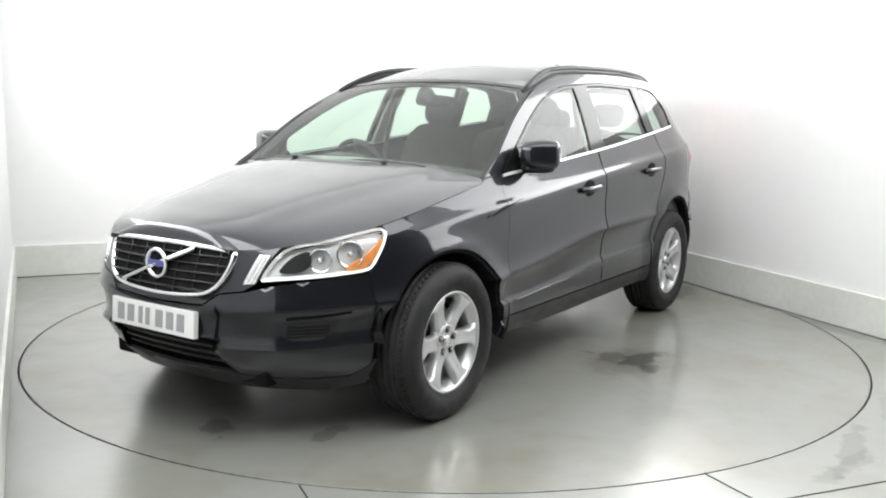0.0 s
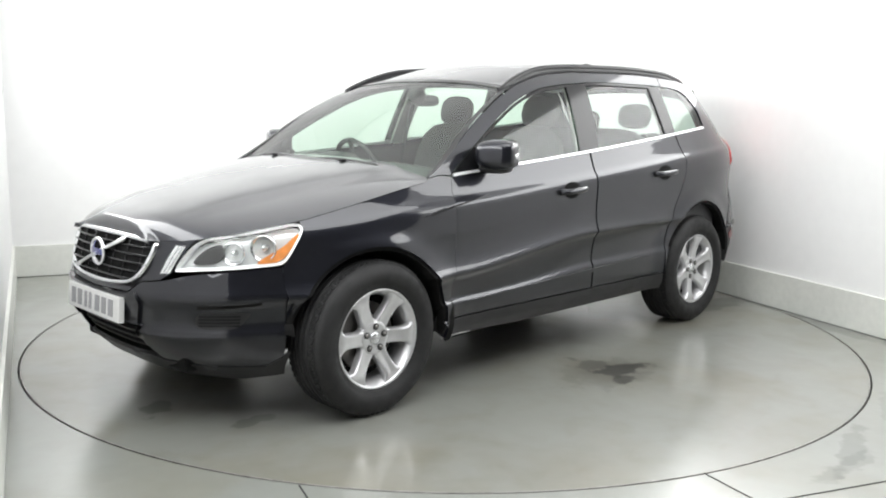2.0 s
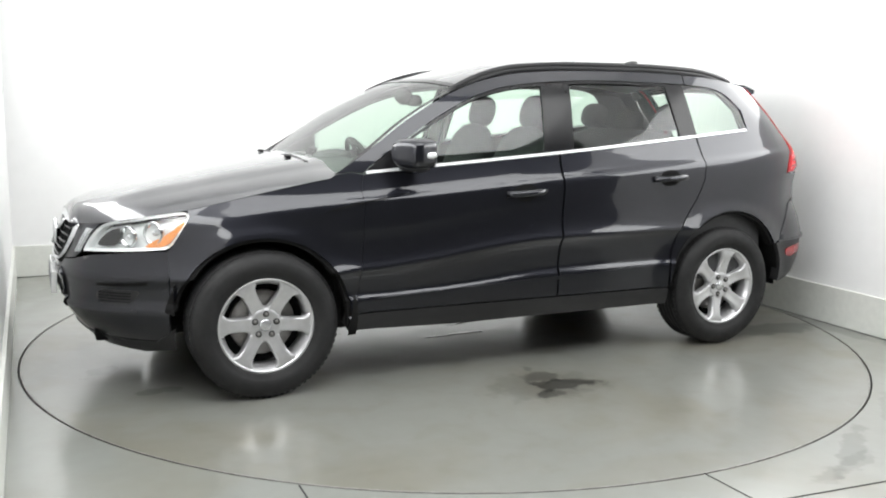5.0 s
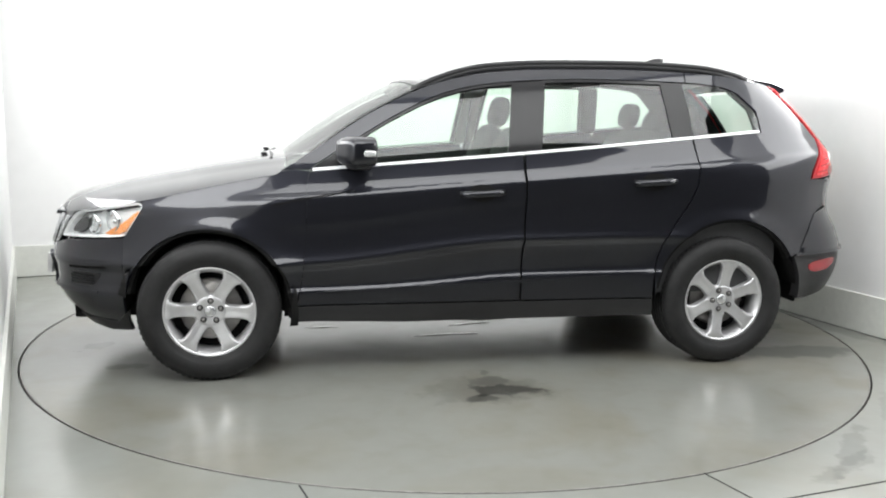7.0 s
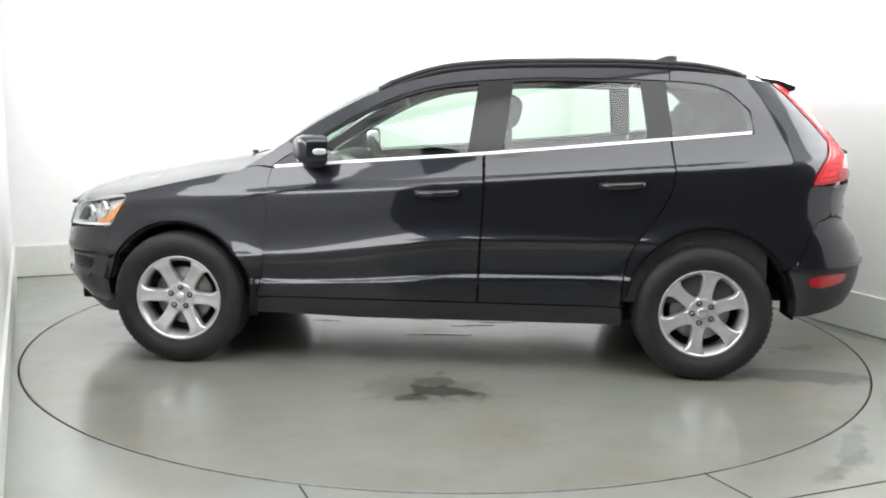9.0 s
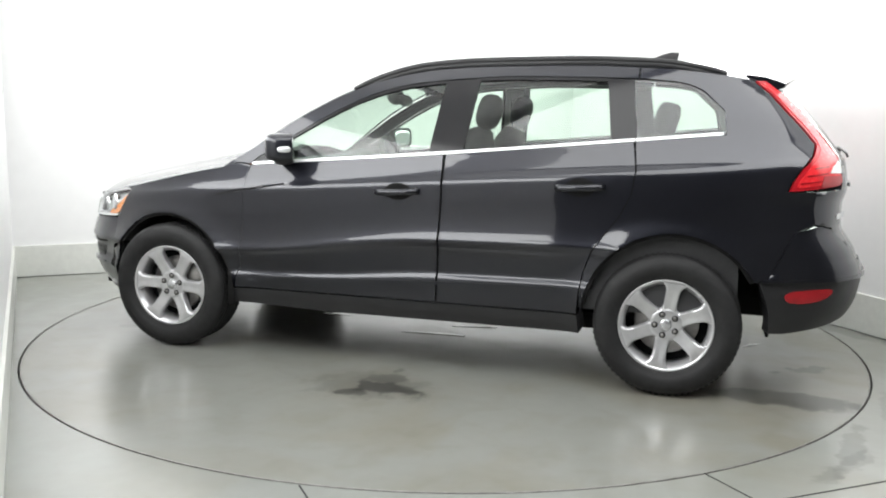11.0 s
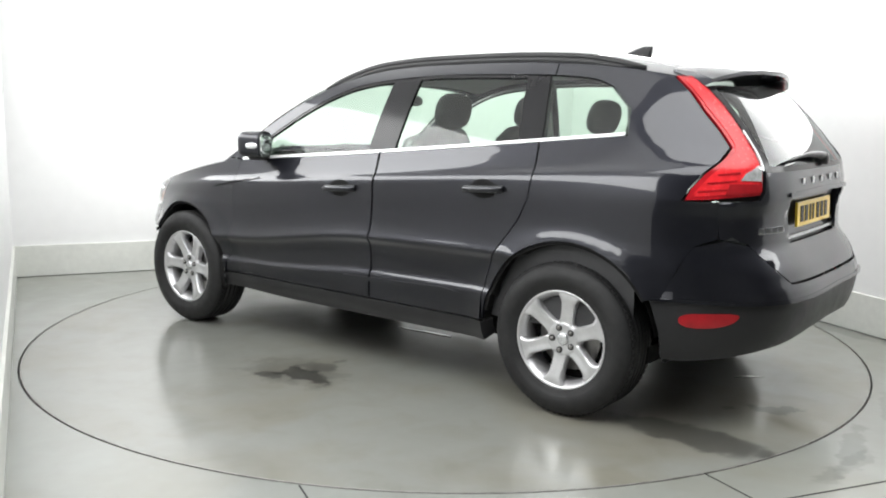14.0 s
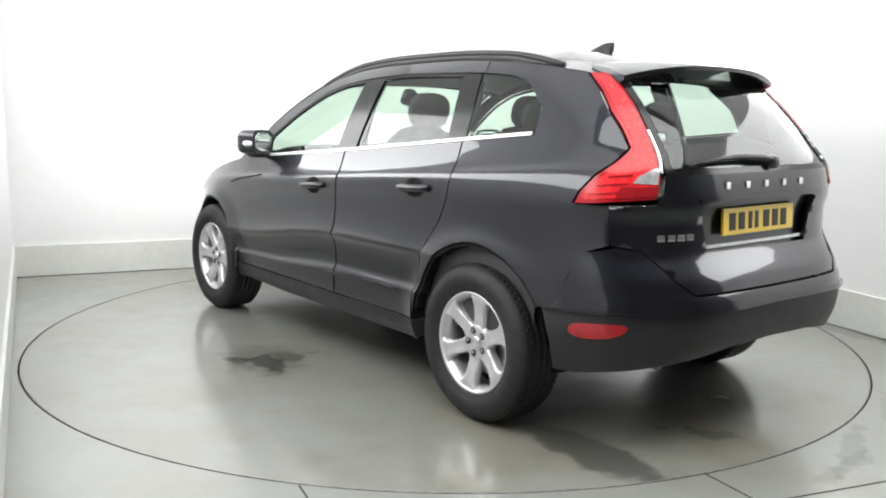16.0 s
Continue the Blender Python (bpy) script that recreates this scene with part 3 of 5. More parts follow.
        # bright strip below the glass
        for x0, x1, owner in ((0.87, -0.235, door), (-0.24, -1.19, door2), (-1.195, -1.60, car)):
            n = 12
            strip = [(x, belt(x) - 0.005) for x in np.linspace(x0, x1, n)] + [(x, belt(x) + 0.009) for x in np.linspace(x1, x0, n)]
            part("chrome_strip", sheet(strip, side, flip=s, gap=0, lift=0.005, depth=0.01), BRIGHT, owner, "bright chrome window strip")
        # dark shell behind the gaps
        inner = [(0.98, 0.30), (0.90, 1.05), (1.68, 0.88), (1.80, 0.72), (1.80, 0.44)] + arc(ARCH_X[1], ARCH_Z[1], ARCH[1] + 0.01, 12, 187, 20)
        part("inner_wing", sheet(inner, side, flip=s, lift=-0.022, gap=0.012, hollow=False), DARK, car)
        inner = [(0.93, 0.33)] + along(belt, 0.86, -1.25, 12, -0.03) + [(-1.25, 0.86), (-1.0, 0.74), (-0.93, 0.33)]
        part("inner_sill", sheet(inner, side, flip=s, lift=-0.022, gap=0.01, hollow=False), DARK, car)
        # wheel housings
        for e in BOTH:
            bm = bmesh.new()
            rows = []
            pts = arc(ARCH_X[e], ARCH_Z[e], ARCH[e] - 0.004, -4 if e > 0 else 2, 184 if e > 0 else 172, 40)
            for y in (0.42, 0.6, None):
                rows.append([bm.verts.new((x, s * (y if y else half(x, max(z, 0.3)) - 0.012), z)) for x, z in pts])
            for a, b in zip(rows, rows[1:]):
                for i in range(len(a) - 1):
                    bm.faces.new((a[i], a[i + 1], b[i + 1], b[i]))
            bm.faces.new(rows[0])
            part("wheel_housing", bm, DARK, car)
            lip = arc(ARCH_X[e], ARCH_Z[e], ARCH[e] + 0.001, 187 if e > 0 else 150, 12 if e > 0 else 8, 36) + arc(ARCH_X[e], ARCH_Z[e], ARCH[e] - 0.016, 12 if e > 0 else 8, 187 if e > 0 else 150, 36)
            part("arch_lip", sheet(lip, side, flip=s, gap=0, lift=-0.012, depth=0.05), DARK, car, "black arch lip")


def loft(edge, crown, xs, vs, bow=0.0, dome=2.4):
    """A panel spanned between the two upper edges of the flanks, domed across."""
    bm = bmesh.new()
    rows = []
    for x in xs:
        z = edge(x)
        y = half(x, z)
        rows.append([bm.verts.new((x + bow * (1 - v * v), y * v, z + crown(x) * (1 - abs(v) ** dome))) for v in vs])
    for a, b in zip(rows, rows[1:]):
        for i in range(len(vs) - 1):
            bm.faces.new((a[i], a[i + 1], b[i + 1], b[i]))
    bmesh.ops.recalc_face_normals(bm, faces=bm.faces)
    if sum(f.normal.z for f in bm.faces) < 0:
        bmesh.ops.reverse_faces(bm, faces=bm.faces)
    return bm


def thicken(bm, d):
    bm.normal_update()
    rim = [e for e in bm.edges if e.is_boundary]
    normals = {v.co.copy().freeze(): v.normal.copy() for e in rim for v in e.verts}
    res = bmesh.ops.extrude_edge_only(bm, edges=rim)
    for v in (g for g in res["geom"] if isinstance(g, bmesh.types.BMVert)):
        v.co -= normals[v.co.copy().freeze()] * d
    for e in rim:
        e.smooth = False
    return bm


VS = [math.sin(i * math.pi / 40) for i in range(-20, 21)]
bonnet_crown = curve_of((0.9, 0.056), (1.2, 0.080), (1.7, 0.096), (2.05, 0.088), (2.2, 0.070))
roof_crown = curve_of((-2.0, 0.05), (-1.2, 0.075), (-0.4, 0.08), (0.3, 0.05), (0.6, 0.04))


def screen(v, w):
    """The windscreen: v across from -1 to 1, w up from 0 to 1."""
    x = 1.035 + (0.27 - 1.035) * w
    z = edge_z(x)
    y = half(x, z)
    return (x + (0.085 - 0.03 * w) * (1 - v * v), y * v, z + 0.004 - 0.035 * (1 - w) ** 5 + 0.046 * w * (1 - abs(v) ** 2.4) + 0.02 * (1 - w) * (1 - v * v))


def rear_face(y, z):
    a = ry(y, z)[0]
    return round_rear(a, z)


def build_top():
    xs = [1.0 + 1.163 * (1 - (1 - i / 30) ** 1.6) for i in range(31)]
    bm = loft(bonnet_z, bonnet_crown, xs, [v * 0.997 for v in VS], dome=3.0)
    for v in bm.verts:                                  # two raised lines that run back from the grille
        k = abs(v.co.y) - (0.33 + 0.22 * ramp(2.2 - v.co.x, 0, 1.2))
        v.co.z += 0.010 * math.exp(-(k / 0.05) ** 2) * ramp(2.15 - v.co.x, 0, 0.3) + 0.012 * ramp(-k, 0, 0.08) * ramp(2.1 - v.co.x, 0, 0.3)
    last = sorted((v for v in bm.verts if v.co.x > xs[-1] - 1e-4), key=lambda v: v.co.y)
    for dx, k in ((0.020, 0.25), (0.034, 0.65), (0.040, 1.0)):      # the rolled front edge down to the grille
        row = [bm.verts.new((xs[-1] + dx, v.co.y, v.co.z)) for v in last]
        for v in row:
            v.co.z = v.co.z + ((0.832 - 0.012 * abs(v.co.y) / 0.4) - v.co.z) * (k if dx < 0.03 else (0.55 if dx < 0.039 else 1.0))
        for i in range(len(row) - 1):
            bm.faces.new((last[i], row[i], row[i + 1], last[i + 1]))
        last = row
    bmesh.ops.recalc_face_normals(bm, faces=bm.faces)
    if sum(f.normal.z for f in bm.faces) < 0:
        bmesh.ops.reverse_faces(bm, faces=bm.faces)
    part("bonnet", thicken(bm, 0.02), PAINT, car)
    roof = loft(edge_z, roof_crown, np.linspace(0.30, -1.76, 40), [v * 0.998 for v in VS], 0.0)
    for v in roof.verts:
        if v.co.x > 0.12:
            v.co.x += 0.035 * (1 - min(1.0, abs(v.co.y) / 0.66) ** 2) * ramp(v.co.x, 0.12, 0.30)
    part("roof", thicken(roof, 0.02), PAINT, car)
    bm = bmesh.new()
    rows = [[bm.verts.new(screen(v, w)) for v in np.linspace(-0.985, 0.985, 25)] for w in np.linspace(0.0, 1.0, 14)]
    for a, b in zip(rows, rows[1:]):
        for i in range(24):
            bm.faces.new((a[i], a[i + 1], b[i + 1], b[i]))
    part("windscreen", bm, GLASS, car, "clear raked windscreen glass")
    for s in BOTH:
        bm = bmesh.new()
        rows = [[bm.verts.new(Vector(screen(s * v, w)) + Vector((0.003, 0, 0.003))) for v in (0.962, 0.975, 0.988, 1.0)] for w in np.linspace(0, 1, 14)]
        for a, b in zip(rows, rows[1:]):
            for i in range(3):
                bm.faces.new((a[i], a[i + 1], b[i + 1], b[i]))
        part("windscreen_trim", bm, BLACK, car)
    bm = bmesh.new()
    rows = [[bm.verts.new(Vector(screen(v, w)) + Vector((0.002, 0, 0.003))) for v in np.linspace(-0.98, 0.98, 25)] for w in (0.955, 1.0)]
    for i in range(24):
        bm.faces.new((rows[0][i], rows[0][i + 1], rows[1][i + 1], rows[1][i]))
    part("windscreen_band", bm, GLOSS, car)
    bm = bmesh.new()                                     # cowl between bonnet and glass
    rows = [[bm.verts.new(Vector(screen(v, 0.03)) + Vector(d)) for v in np.linspace(-0.98, 0.98, 25)] for d in ((0, 0, 0.004), (0.06, 0, -0.012), (0.16, 0, -0.05))]
    for a, b in zip(rows, rows[1:]):
        for i in range(24):
            bm.faces.new((a[i], a[i + 1], b[i + 1], b[i]))
    part("cowl", bm, BLACK, car, "black plastic cowl")
    # roof rails
    for s in BOTH:
        pts = []
        for i in range(31):
            t = i / 30
            x = 0.34 + (-1.60 - 0.34) * t
            z = edge_z(x)
            rise = 0.029 * min(1.0, math.sin(math.pi * t) * 2.2) ** 0.7
            pts.append((x, s * (half(x, z) - 0.035), z + 0.008 + rise))
        part("roof_rail", tube(pts, 0.015, 10, None, 1.0), BLACK, car, "black roof rail")
        base = [(p[0], p[1], p[2] - 0.02) for p in pts[1:-1]]
        part("roof_rail_foot", tube(base, 0.014, 8, None, 1.4), BLACK, car)
    # aerial fin
    bm = bmesh.new()
    rings = []
    for t in np.linspace(0, 1, 9):
        x = -1.17 - 0.17 * t
        h = 0.052 * math.sin(min(1.0, t * 1.15) * math.pi / 2) ** 1.3 + 0.002
        w = 0.022 * math.sin(math.pi * (0.08 + 0.86 * t)) + 0.004
        base = edge_z(x) + roof_crown(x) - 0.006
        rings.append([bm.verts.new((x - 0.01 * q, w * p, base + h * q)) for p, q in ((-1, 0), (-0.8, 0.5), (-0.4, 0.9), (0, 1), (0.4, 0.9), (0.8, 0.5), (1, 0))])
    for a, b in zip(rings, rings[1:]):
        for i in range(6):
            bm.faces.new((a[i], a[i + 1], b[i + 1], b[i]))
    bm.faces.new(rings[-1])
    bmesh.ops.recalc_face_normals(bm, faces=bm.faces)
    part("aerial_fin", bm, BLACK, car)


def build_front():
    def face(poly, *a, **k):
        return sheet(poly, round_front, (0.03, 0.02), *a, **k)
    mid = math.pi / 2
    bumper = [(mid, 0.575), fy(0.27, 0.590), fy(0.34, 0.640), fy(0.44, 0.655), fy(0.55, 0.685), fx(1.98, 0.705), fx(1.88, 0.712), *[fx(*q) for q in NOSE_SEAM], fx(1.813, 0.36), fx(1.81, 0.30), fx(1.87, 0.285), fy(0.6, 0.285), fy(0.36, 0.30), fy(0.30, 0.395), fy(0.34, 0.455), (mid, 0.455)]
    part("front_bumper", mirror_join(face(bumper, gap=0)), PAINT, car)
    lip = [(mid, 0.30), fy(0.30, 0.31), fy(0.36, 0.295), fy(0.6, 0.28), fx(1.86, 0.28), fx(1.79, 0.35), fx(1.78, 0.24), fx(1.9, 0.215), fy(0.5, 0.225), (mid, 0.235)]
    part("front_lip", mirror_join(face(lip, gap=0, lift=0.004)), BLACK, car, "black plastic lower lip")
    centre = [(mid, 0.572), fy(0.262, 0.586), fy(0.325, 0.600), fy(0.345, 0.560), fy(0.315, 0.44), fy(0.30, 0.40), fy(0.335, 0.457), (mid, 0.457)]
    part("bumper_centre", mirror_join(face(centre, gap=0, lift=0.014, depth=0.02)), PAINT, car)
    for s in BOTH:
        ledge = [fy(0.37, 0.437), fy(0.55, 0.438), fx(2.06, 0.439), fx(1.95, 0.440), fx(1.95, 0.430), fx(2.06, 0.427), fy(0.55, 0.425), fy(0.37, 0.423)]
        part("bumper_ledge", face(ledge, flip=s, gap=0, lift=0.007, depth=0.012), PAINT, car)
    intake = [(mid, 0.46), fy(0.345, 0.46), fy(0.305, 0.395), fy(0.35, 0.29), fy(0.34, 0.235), (mid, 0.235)]
    part("air_intake", mirror_join(face(intake, gap=0, lift=-0.05, hollow=False)), DARK, car)
    for z in (0.335, 0.37, 0.405):
        bar = [(mid, z + 0.006), fy(0.31, z + 0.006), fy(0.31, z - 0.006), (mid, z - 0.006)]
        part("intake_bar", mirror_join(face(bar, gap=0, lift=-0.02)), BLACK, car)
    for s in BOTH:
        nose = [fy(0.0, 0.585), fy(0.27, 0.595), fy(0.34, 0.645), fy(0.44, 0.66), fy(0.478, 0.69), fy(0.52, 0.80), fy(0.535, bonnet_z(2.07)), fx(2.12, bonnet_z(2.12)), fx(2.155, bonnet_z(2.155)), (mid, 0.805)]
        part("nose_panel", face(nose, flip=s, gap=0.0015), PAINT, car)
        # head lamp: a bowl with reflectors under a clear lens
        shape = [fy(0.482, 0.695), fy(0.525, 0.80), fy(0.56, 0.835), fx(2.0, 0.848), fx(1.90, 0.868), fx(1.80, 0.8865), fx(1.735, 0.898), fx(1.708, 0.888), fx(1.712, 0.862), fx(1.755, 0.795), fx(1.80, 0.729), fx(1.84, 0.7225), fx(1.90, 0.718), fx(2.0, 0.71), fy(0.52, 0.70)]
        shape = rounded(shape, 2)
        bowl = part("headlight", face(shape, flip=s, lift=-0.045, gap=0.004, hollow=False), BOWL, car, "clear head lamp with chrome reflectors and amber corner")
        part("lens", face(shape, flip=s, lift=0.0, gap=0.002, hollow=False), LENS, bowl, "clear lens")
        rim_out, rim_in = inset(shape, 0.001), inset(shape, 0.013)
        bm = bmesh.new()
        oo = [bm.verts.new(round_front(*p)) for p in rim_out]
        ii = [bm.verts.new(Vector(round_front(*p)) + Vector((-0.012, -0.006, 0))) for p in rim_in]
        dd = [bm.verts.new(Vector(round_front(*p)) + Vector((-0.04, -0.025, 0))) for p in rim_in]
        for i in range(len(oo)):
            j = (i + 1) % len(oo)
            bm.faces.new((oo[i], oo[j], ii[j], ii[i]))
            bm.faces.new((ii[i], ii[j], dd[j], dd[i]))
        if s < 0:
            for v in bm.verts:
                v.co.y = -v.co.y
        bmesh.ops.recalc_face_normals(bm, faces=bm.faces)
        part("lamp_rim", bm, BOWL, bowl, "silver lamp surround", False)
        wedge = rounded([fy(0.54, 0.728), fy(0.553, 0.765), fx(2.055, 0.805), fx(2.0, 0.825), fx(2.02, 0.738)], 2)
        part("lamp_panel", face(wedge, flip=s, lift=-0.02, gap=0), BLACK, bowl, "dark inner lamp panel")
        for (x, z, r) in ((1.99, 0.775, 0.046), (1.885, 0.795, 0.052)):
            c = Vector(round_front(*fx(x, z)))
            out = Vector((0.80, 0.60, 0)).normalized()
            bm = lathe([(0.006, -0.05), (r * 0.5, -0.048), (r * 0.85, -0.03), (r, 0.0), (r * 1.08, 0.0), (r * 1.08, -0.02)], 28)
            m = Matrix.Translation(c - out * 0.018) @ out.to_track_quat("Y", "Z").to_matrix().to_4x4()
            bmesh.ops.transform(bm, matrix=m, verts=bm.verts)
            bulb = pillow(0.03, 0.05, 0.03, m @ pose(0, -0.03, 0), 2.0)
            if s < 0:
                for b in (bm, bulb):
                    for v in b.verts:
                        v.co.y = -v.co.y
                    bmesh.ops.reverse_faces(b, faces=b.faces)
            rf = part("reflector", bm, MIRROR, bowl, "chrome reflector bowl")
            part("bulb", bulb, LAMP_WHITE, rf)
        amber = rounded([fx(1.724, 0.858), fx(1.745, 0.852), fx(1.80, 0.800), fx(1.905, 0.742), fx(1.90, 0.731), fx(1.812, 0.738), fx(1.764, 0.800)], 1)
        part("indicator", face(amber, flip=s, lift=-0.008, gap=0), AMBER, bowl, "amber indicator lens")
        drl = [fy(0.432, 0.685), fy(0.475, 0.69), fy(0.508, 0.80), fy(0.468, 0.803)]
        dl = part("daytime_lamp", face(drl, flip=s, lift=0.004, gap=0), LAMP_WHITE, car, "slim upright lamp beside the grille")
        for k in (0.30, 0.68):
            bar = [fy(0.432 + 0.043 * k - 0.004, 0.69), fy(0.432 + 0.043 * k + 0.004, 0.69), fy(0.468 + 0.04 * k + 0.004, 0.798), fy(0.468 + 0.04 * k - 0.004, 0.798)]
            part("lamp_fin", face(bar, flip=s, lift=0.008, gap=0), SILVER, dl)
        fog = rounded([fx(2.11, 0.535), fx(2.0, 0.532), fx(1.93, 0.532), fx(1.945, 0.50), fx(1.975, 0.462), fx(2.04, 0.458), fx(2.11, 0.462)], 2)
        fl = part("fog_lamp_recess", face(fog, flip=s, lift=0.002, gap=0, depth=0.008), BLACK, car, "black fog lamp recess")
        for z in (0.474, 0.488, 0.502, 0.516):
            bar = [fx(2.10, z + 0.004), fx(1.97, z + 0.003), fx(1.97, z - 0.003), fx(2.10, z - 0.003)]
            part("recess_bar", face(bar, flip=s, lift=0.006, gap=0), GLOSS, fl)
        slot = [fx(2.11, 0.560), fx(2.0, 0.566), fx(1.905, 0.574), fx(1.90, 0.562), fx(2.0, 0.552), fx(2.11, 0.546)]
        part("recess_slot", face(slot, flip=s, lift=0.002, gap=0, depth=0.008), DARK, fl)
    # grille
    outline = [(-0.388, 0.795), (-0.365, 0.705), (-0.315, 0.645), (-0.25, 0.622), (0.0, 0.605), (0.25, 0.622), (0.315, 0.645), (0.365, 0.705), (0.388, 0.795), (0.366, 0.817), (0.25, 0.826), (0.0, 0.829), (-0.25, 0.826), (-0.366, 0.817)]

    def put(y, z, d=0.0):
        return Vector((round_front(*fy(y, min(z, 0.80)))[0] + d, y, z))
    bm = bmesh.new()
    n = 15
    rows = []
    for z in np.linspace(0.615, 0.815, 9):
        w = 0.30 + 0.08 * ramp(z, 0.60, 0.72)
        rows.append([bm.verts.new(put(y, z, 0.003)) for y in np.linspace(-w, w, n)])
    for a, b in zip(rows, rows[1:]):
        for i in range(n - 1):
            bm.faces.new((a[i], a[i + 1], b[i + 1], b[i]))
    bmesh.ops.recalc_face_normals(bm, faces=bm.faces)
    grille = part("grille", bm, DARK, car, "black mesh grille in a chrome surround")
    dense = []
    for a, b in zip(outline, outline[1:] + outline[:1]):
        dense += [(a[0] + (b[0] - a[0]) * k / 4, a[1] + (b[1] - a[1]) * k / 4) for k in range(4)]
    for _ in range(6):
        dense = [((dense[i - 1][0] + 2 * dense[i][0] + dense[(i + 1) % len(dense)][0]) / 4, (dense[i - 1][1] + 2 * dense[i][1] + dense[(i + 1) % len(dense)][1]) / 4) for i in range(len(dense))]
    bm = bmesh.new()
    loops = []
    for ins, d in ((-0.004, -0.006), (-0.002, 0.010), (0.006, 0.017), (0.014, 0.013), (0.018, -0.006)):
        loops.append([bm.verts.new(put(p[0], p[1], d)) for p in inset(dense, ins)])
    for a, b in zip(loops, loops[1:]):
        for i in range(len(a)):
            j = (i + 1) % len(a)
            bm.faces.new((a[i], a[j], b[j], b[i]))
    bmesh.ops.recalc_face_normals(bm, faces=bm.faces)
    part("grille_surround", bm, CHROME, grille, "chrome grille surround")
    for z in (0.648, 0.682, 0.716, 0.750, 0.784):
        w = 0.285 + 0.085 * ramp(z, 0.62, 0.74)
        part("grille_bar", tube([put(y, z, 0.009) for y in np.linspace(-w, w, 13)], 0.0058, 6), GLOSS, grille)
    for y in np.linspace(-0.32, 0.32, 7):
        lo = 0.625 if abs(y) < 0.27 else 0.675
        part("grille_post", tube([put(y, z, 0.008) for z in np.linspace(lo, 0.812, 5)], 0.004, 6), GLOSS, grille)
    bar = tube([put(-0.20, 0.65, 0.020), put(0.0, 0.735, 0.023), put(0.19, 0.810, 0.020)], 0.013, 8, None, 0.8)
    part("grille_slash", bar, CHROME, grille, "chrome diagonal bar")
    ring = lathe([(0.048, -0.006), (0.064, -0.006), (0.066, 0.004), (0.060, 0.014), (0.050, 0.010), (0.048, -0.006)], 36)
    m = Matrix.Translation(put(0, 0.735, 0.024)) @ pose(0, 0, 0, 0, 0, -90)
    bmesh.ops.transform(ring, matrix=m, verts=ring.verts)
    part("round_badge", ring, CHROME, grille, "round chrome badge with a blue band")
    bm = bmesh.new()
    slab(bm, -0.052, 0.052, 0.0, 0.012, -0.014, 0.014, 0.003, m)
    part("badge_band", bm, BLUE, grille)
    disc = lathe([(0.001, 0.0), (0.05, 0.0)], 24)
    bmesh.ops.transform(disc, matrix=m, verts=disc.verts)
    part("badge_disc", disc, DARK, grille)
    # number plate with plain bars
    plate_at = Matrix.Translation((nose_x(0.512) + 0.032, 0, 0.512)) @ pose(0, 0, 0, 0, -4, 0)
    bm = bmesh.new()
    slab(bm, -0.02, 0.006, -0.26, 0.26, -0.0555, 0.0555, 0.004, plate_at)
    plate = part("front_number_plate", bm, PLATE_WHITE, car, "white number plate with dark bars", False)
    plate_bars(plate, plate_at, 1)


def plate_bars(plate, at, s):
    for k in (-3.0, -2.0, -1.05, -0.35, 0.75, 1.75, 2.75):
        bm = bmesh.new()
        y = k * 0.066
        w = 0.012 if k in (-1.05, -0.35) else 0.021
        slab(bm, 0.006 if s > 0 else -0.009, 0.009 if s > 0 else -0.006, y - w, y + w, -0.036, 0.036, 0, at)
        part("plate_bar", bm, GLARE_INK, plate, "", False)


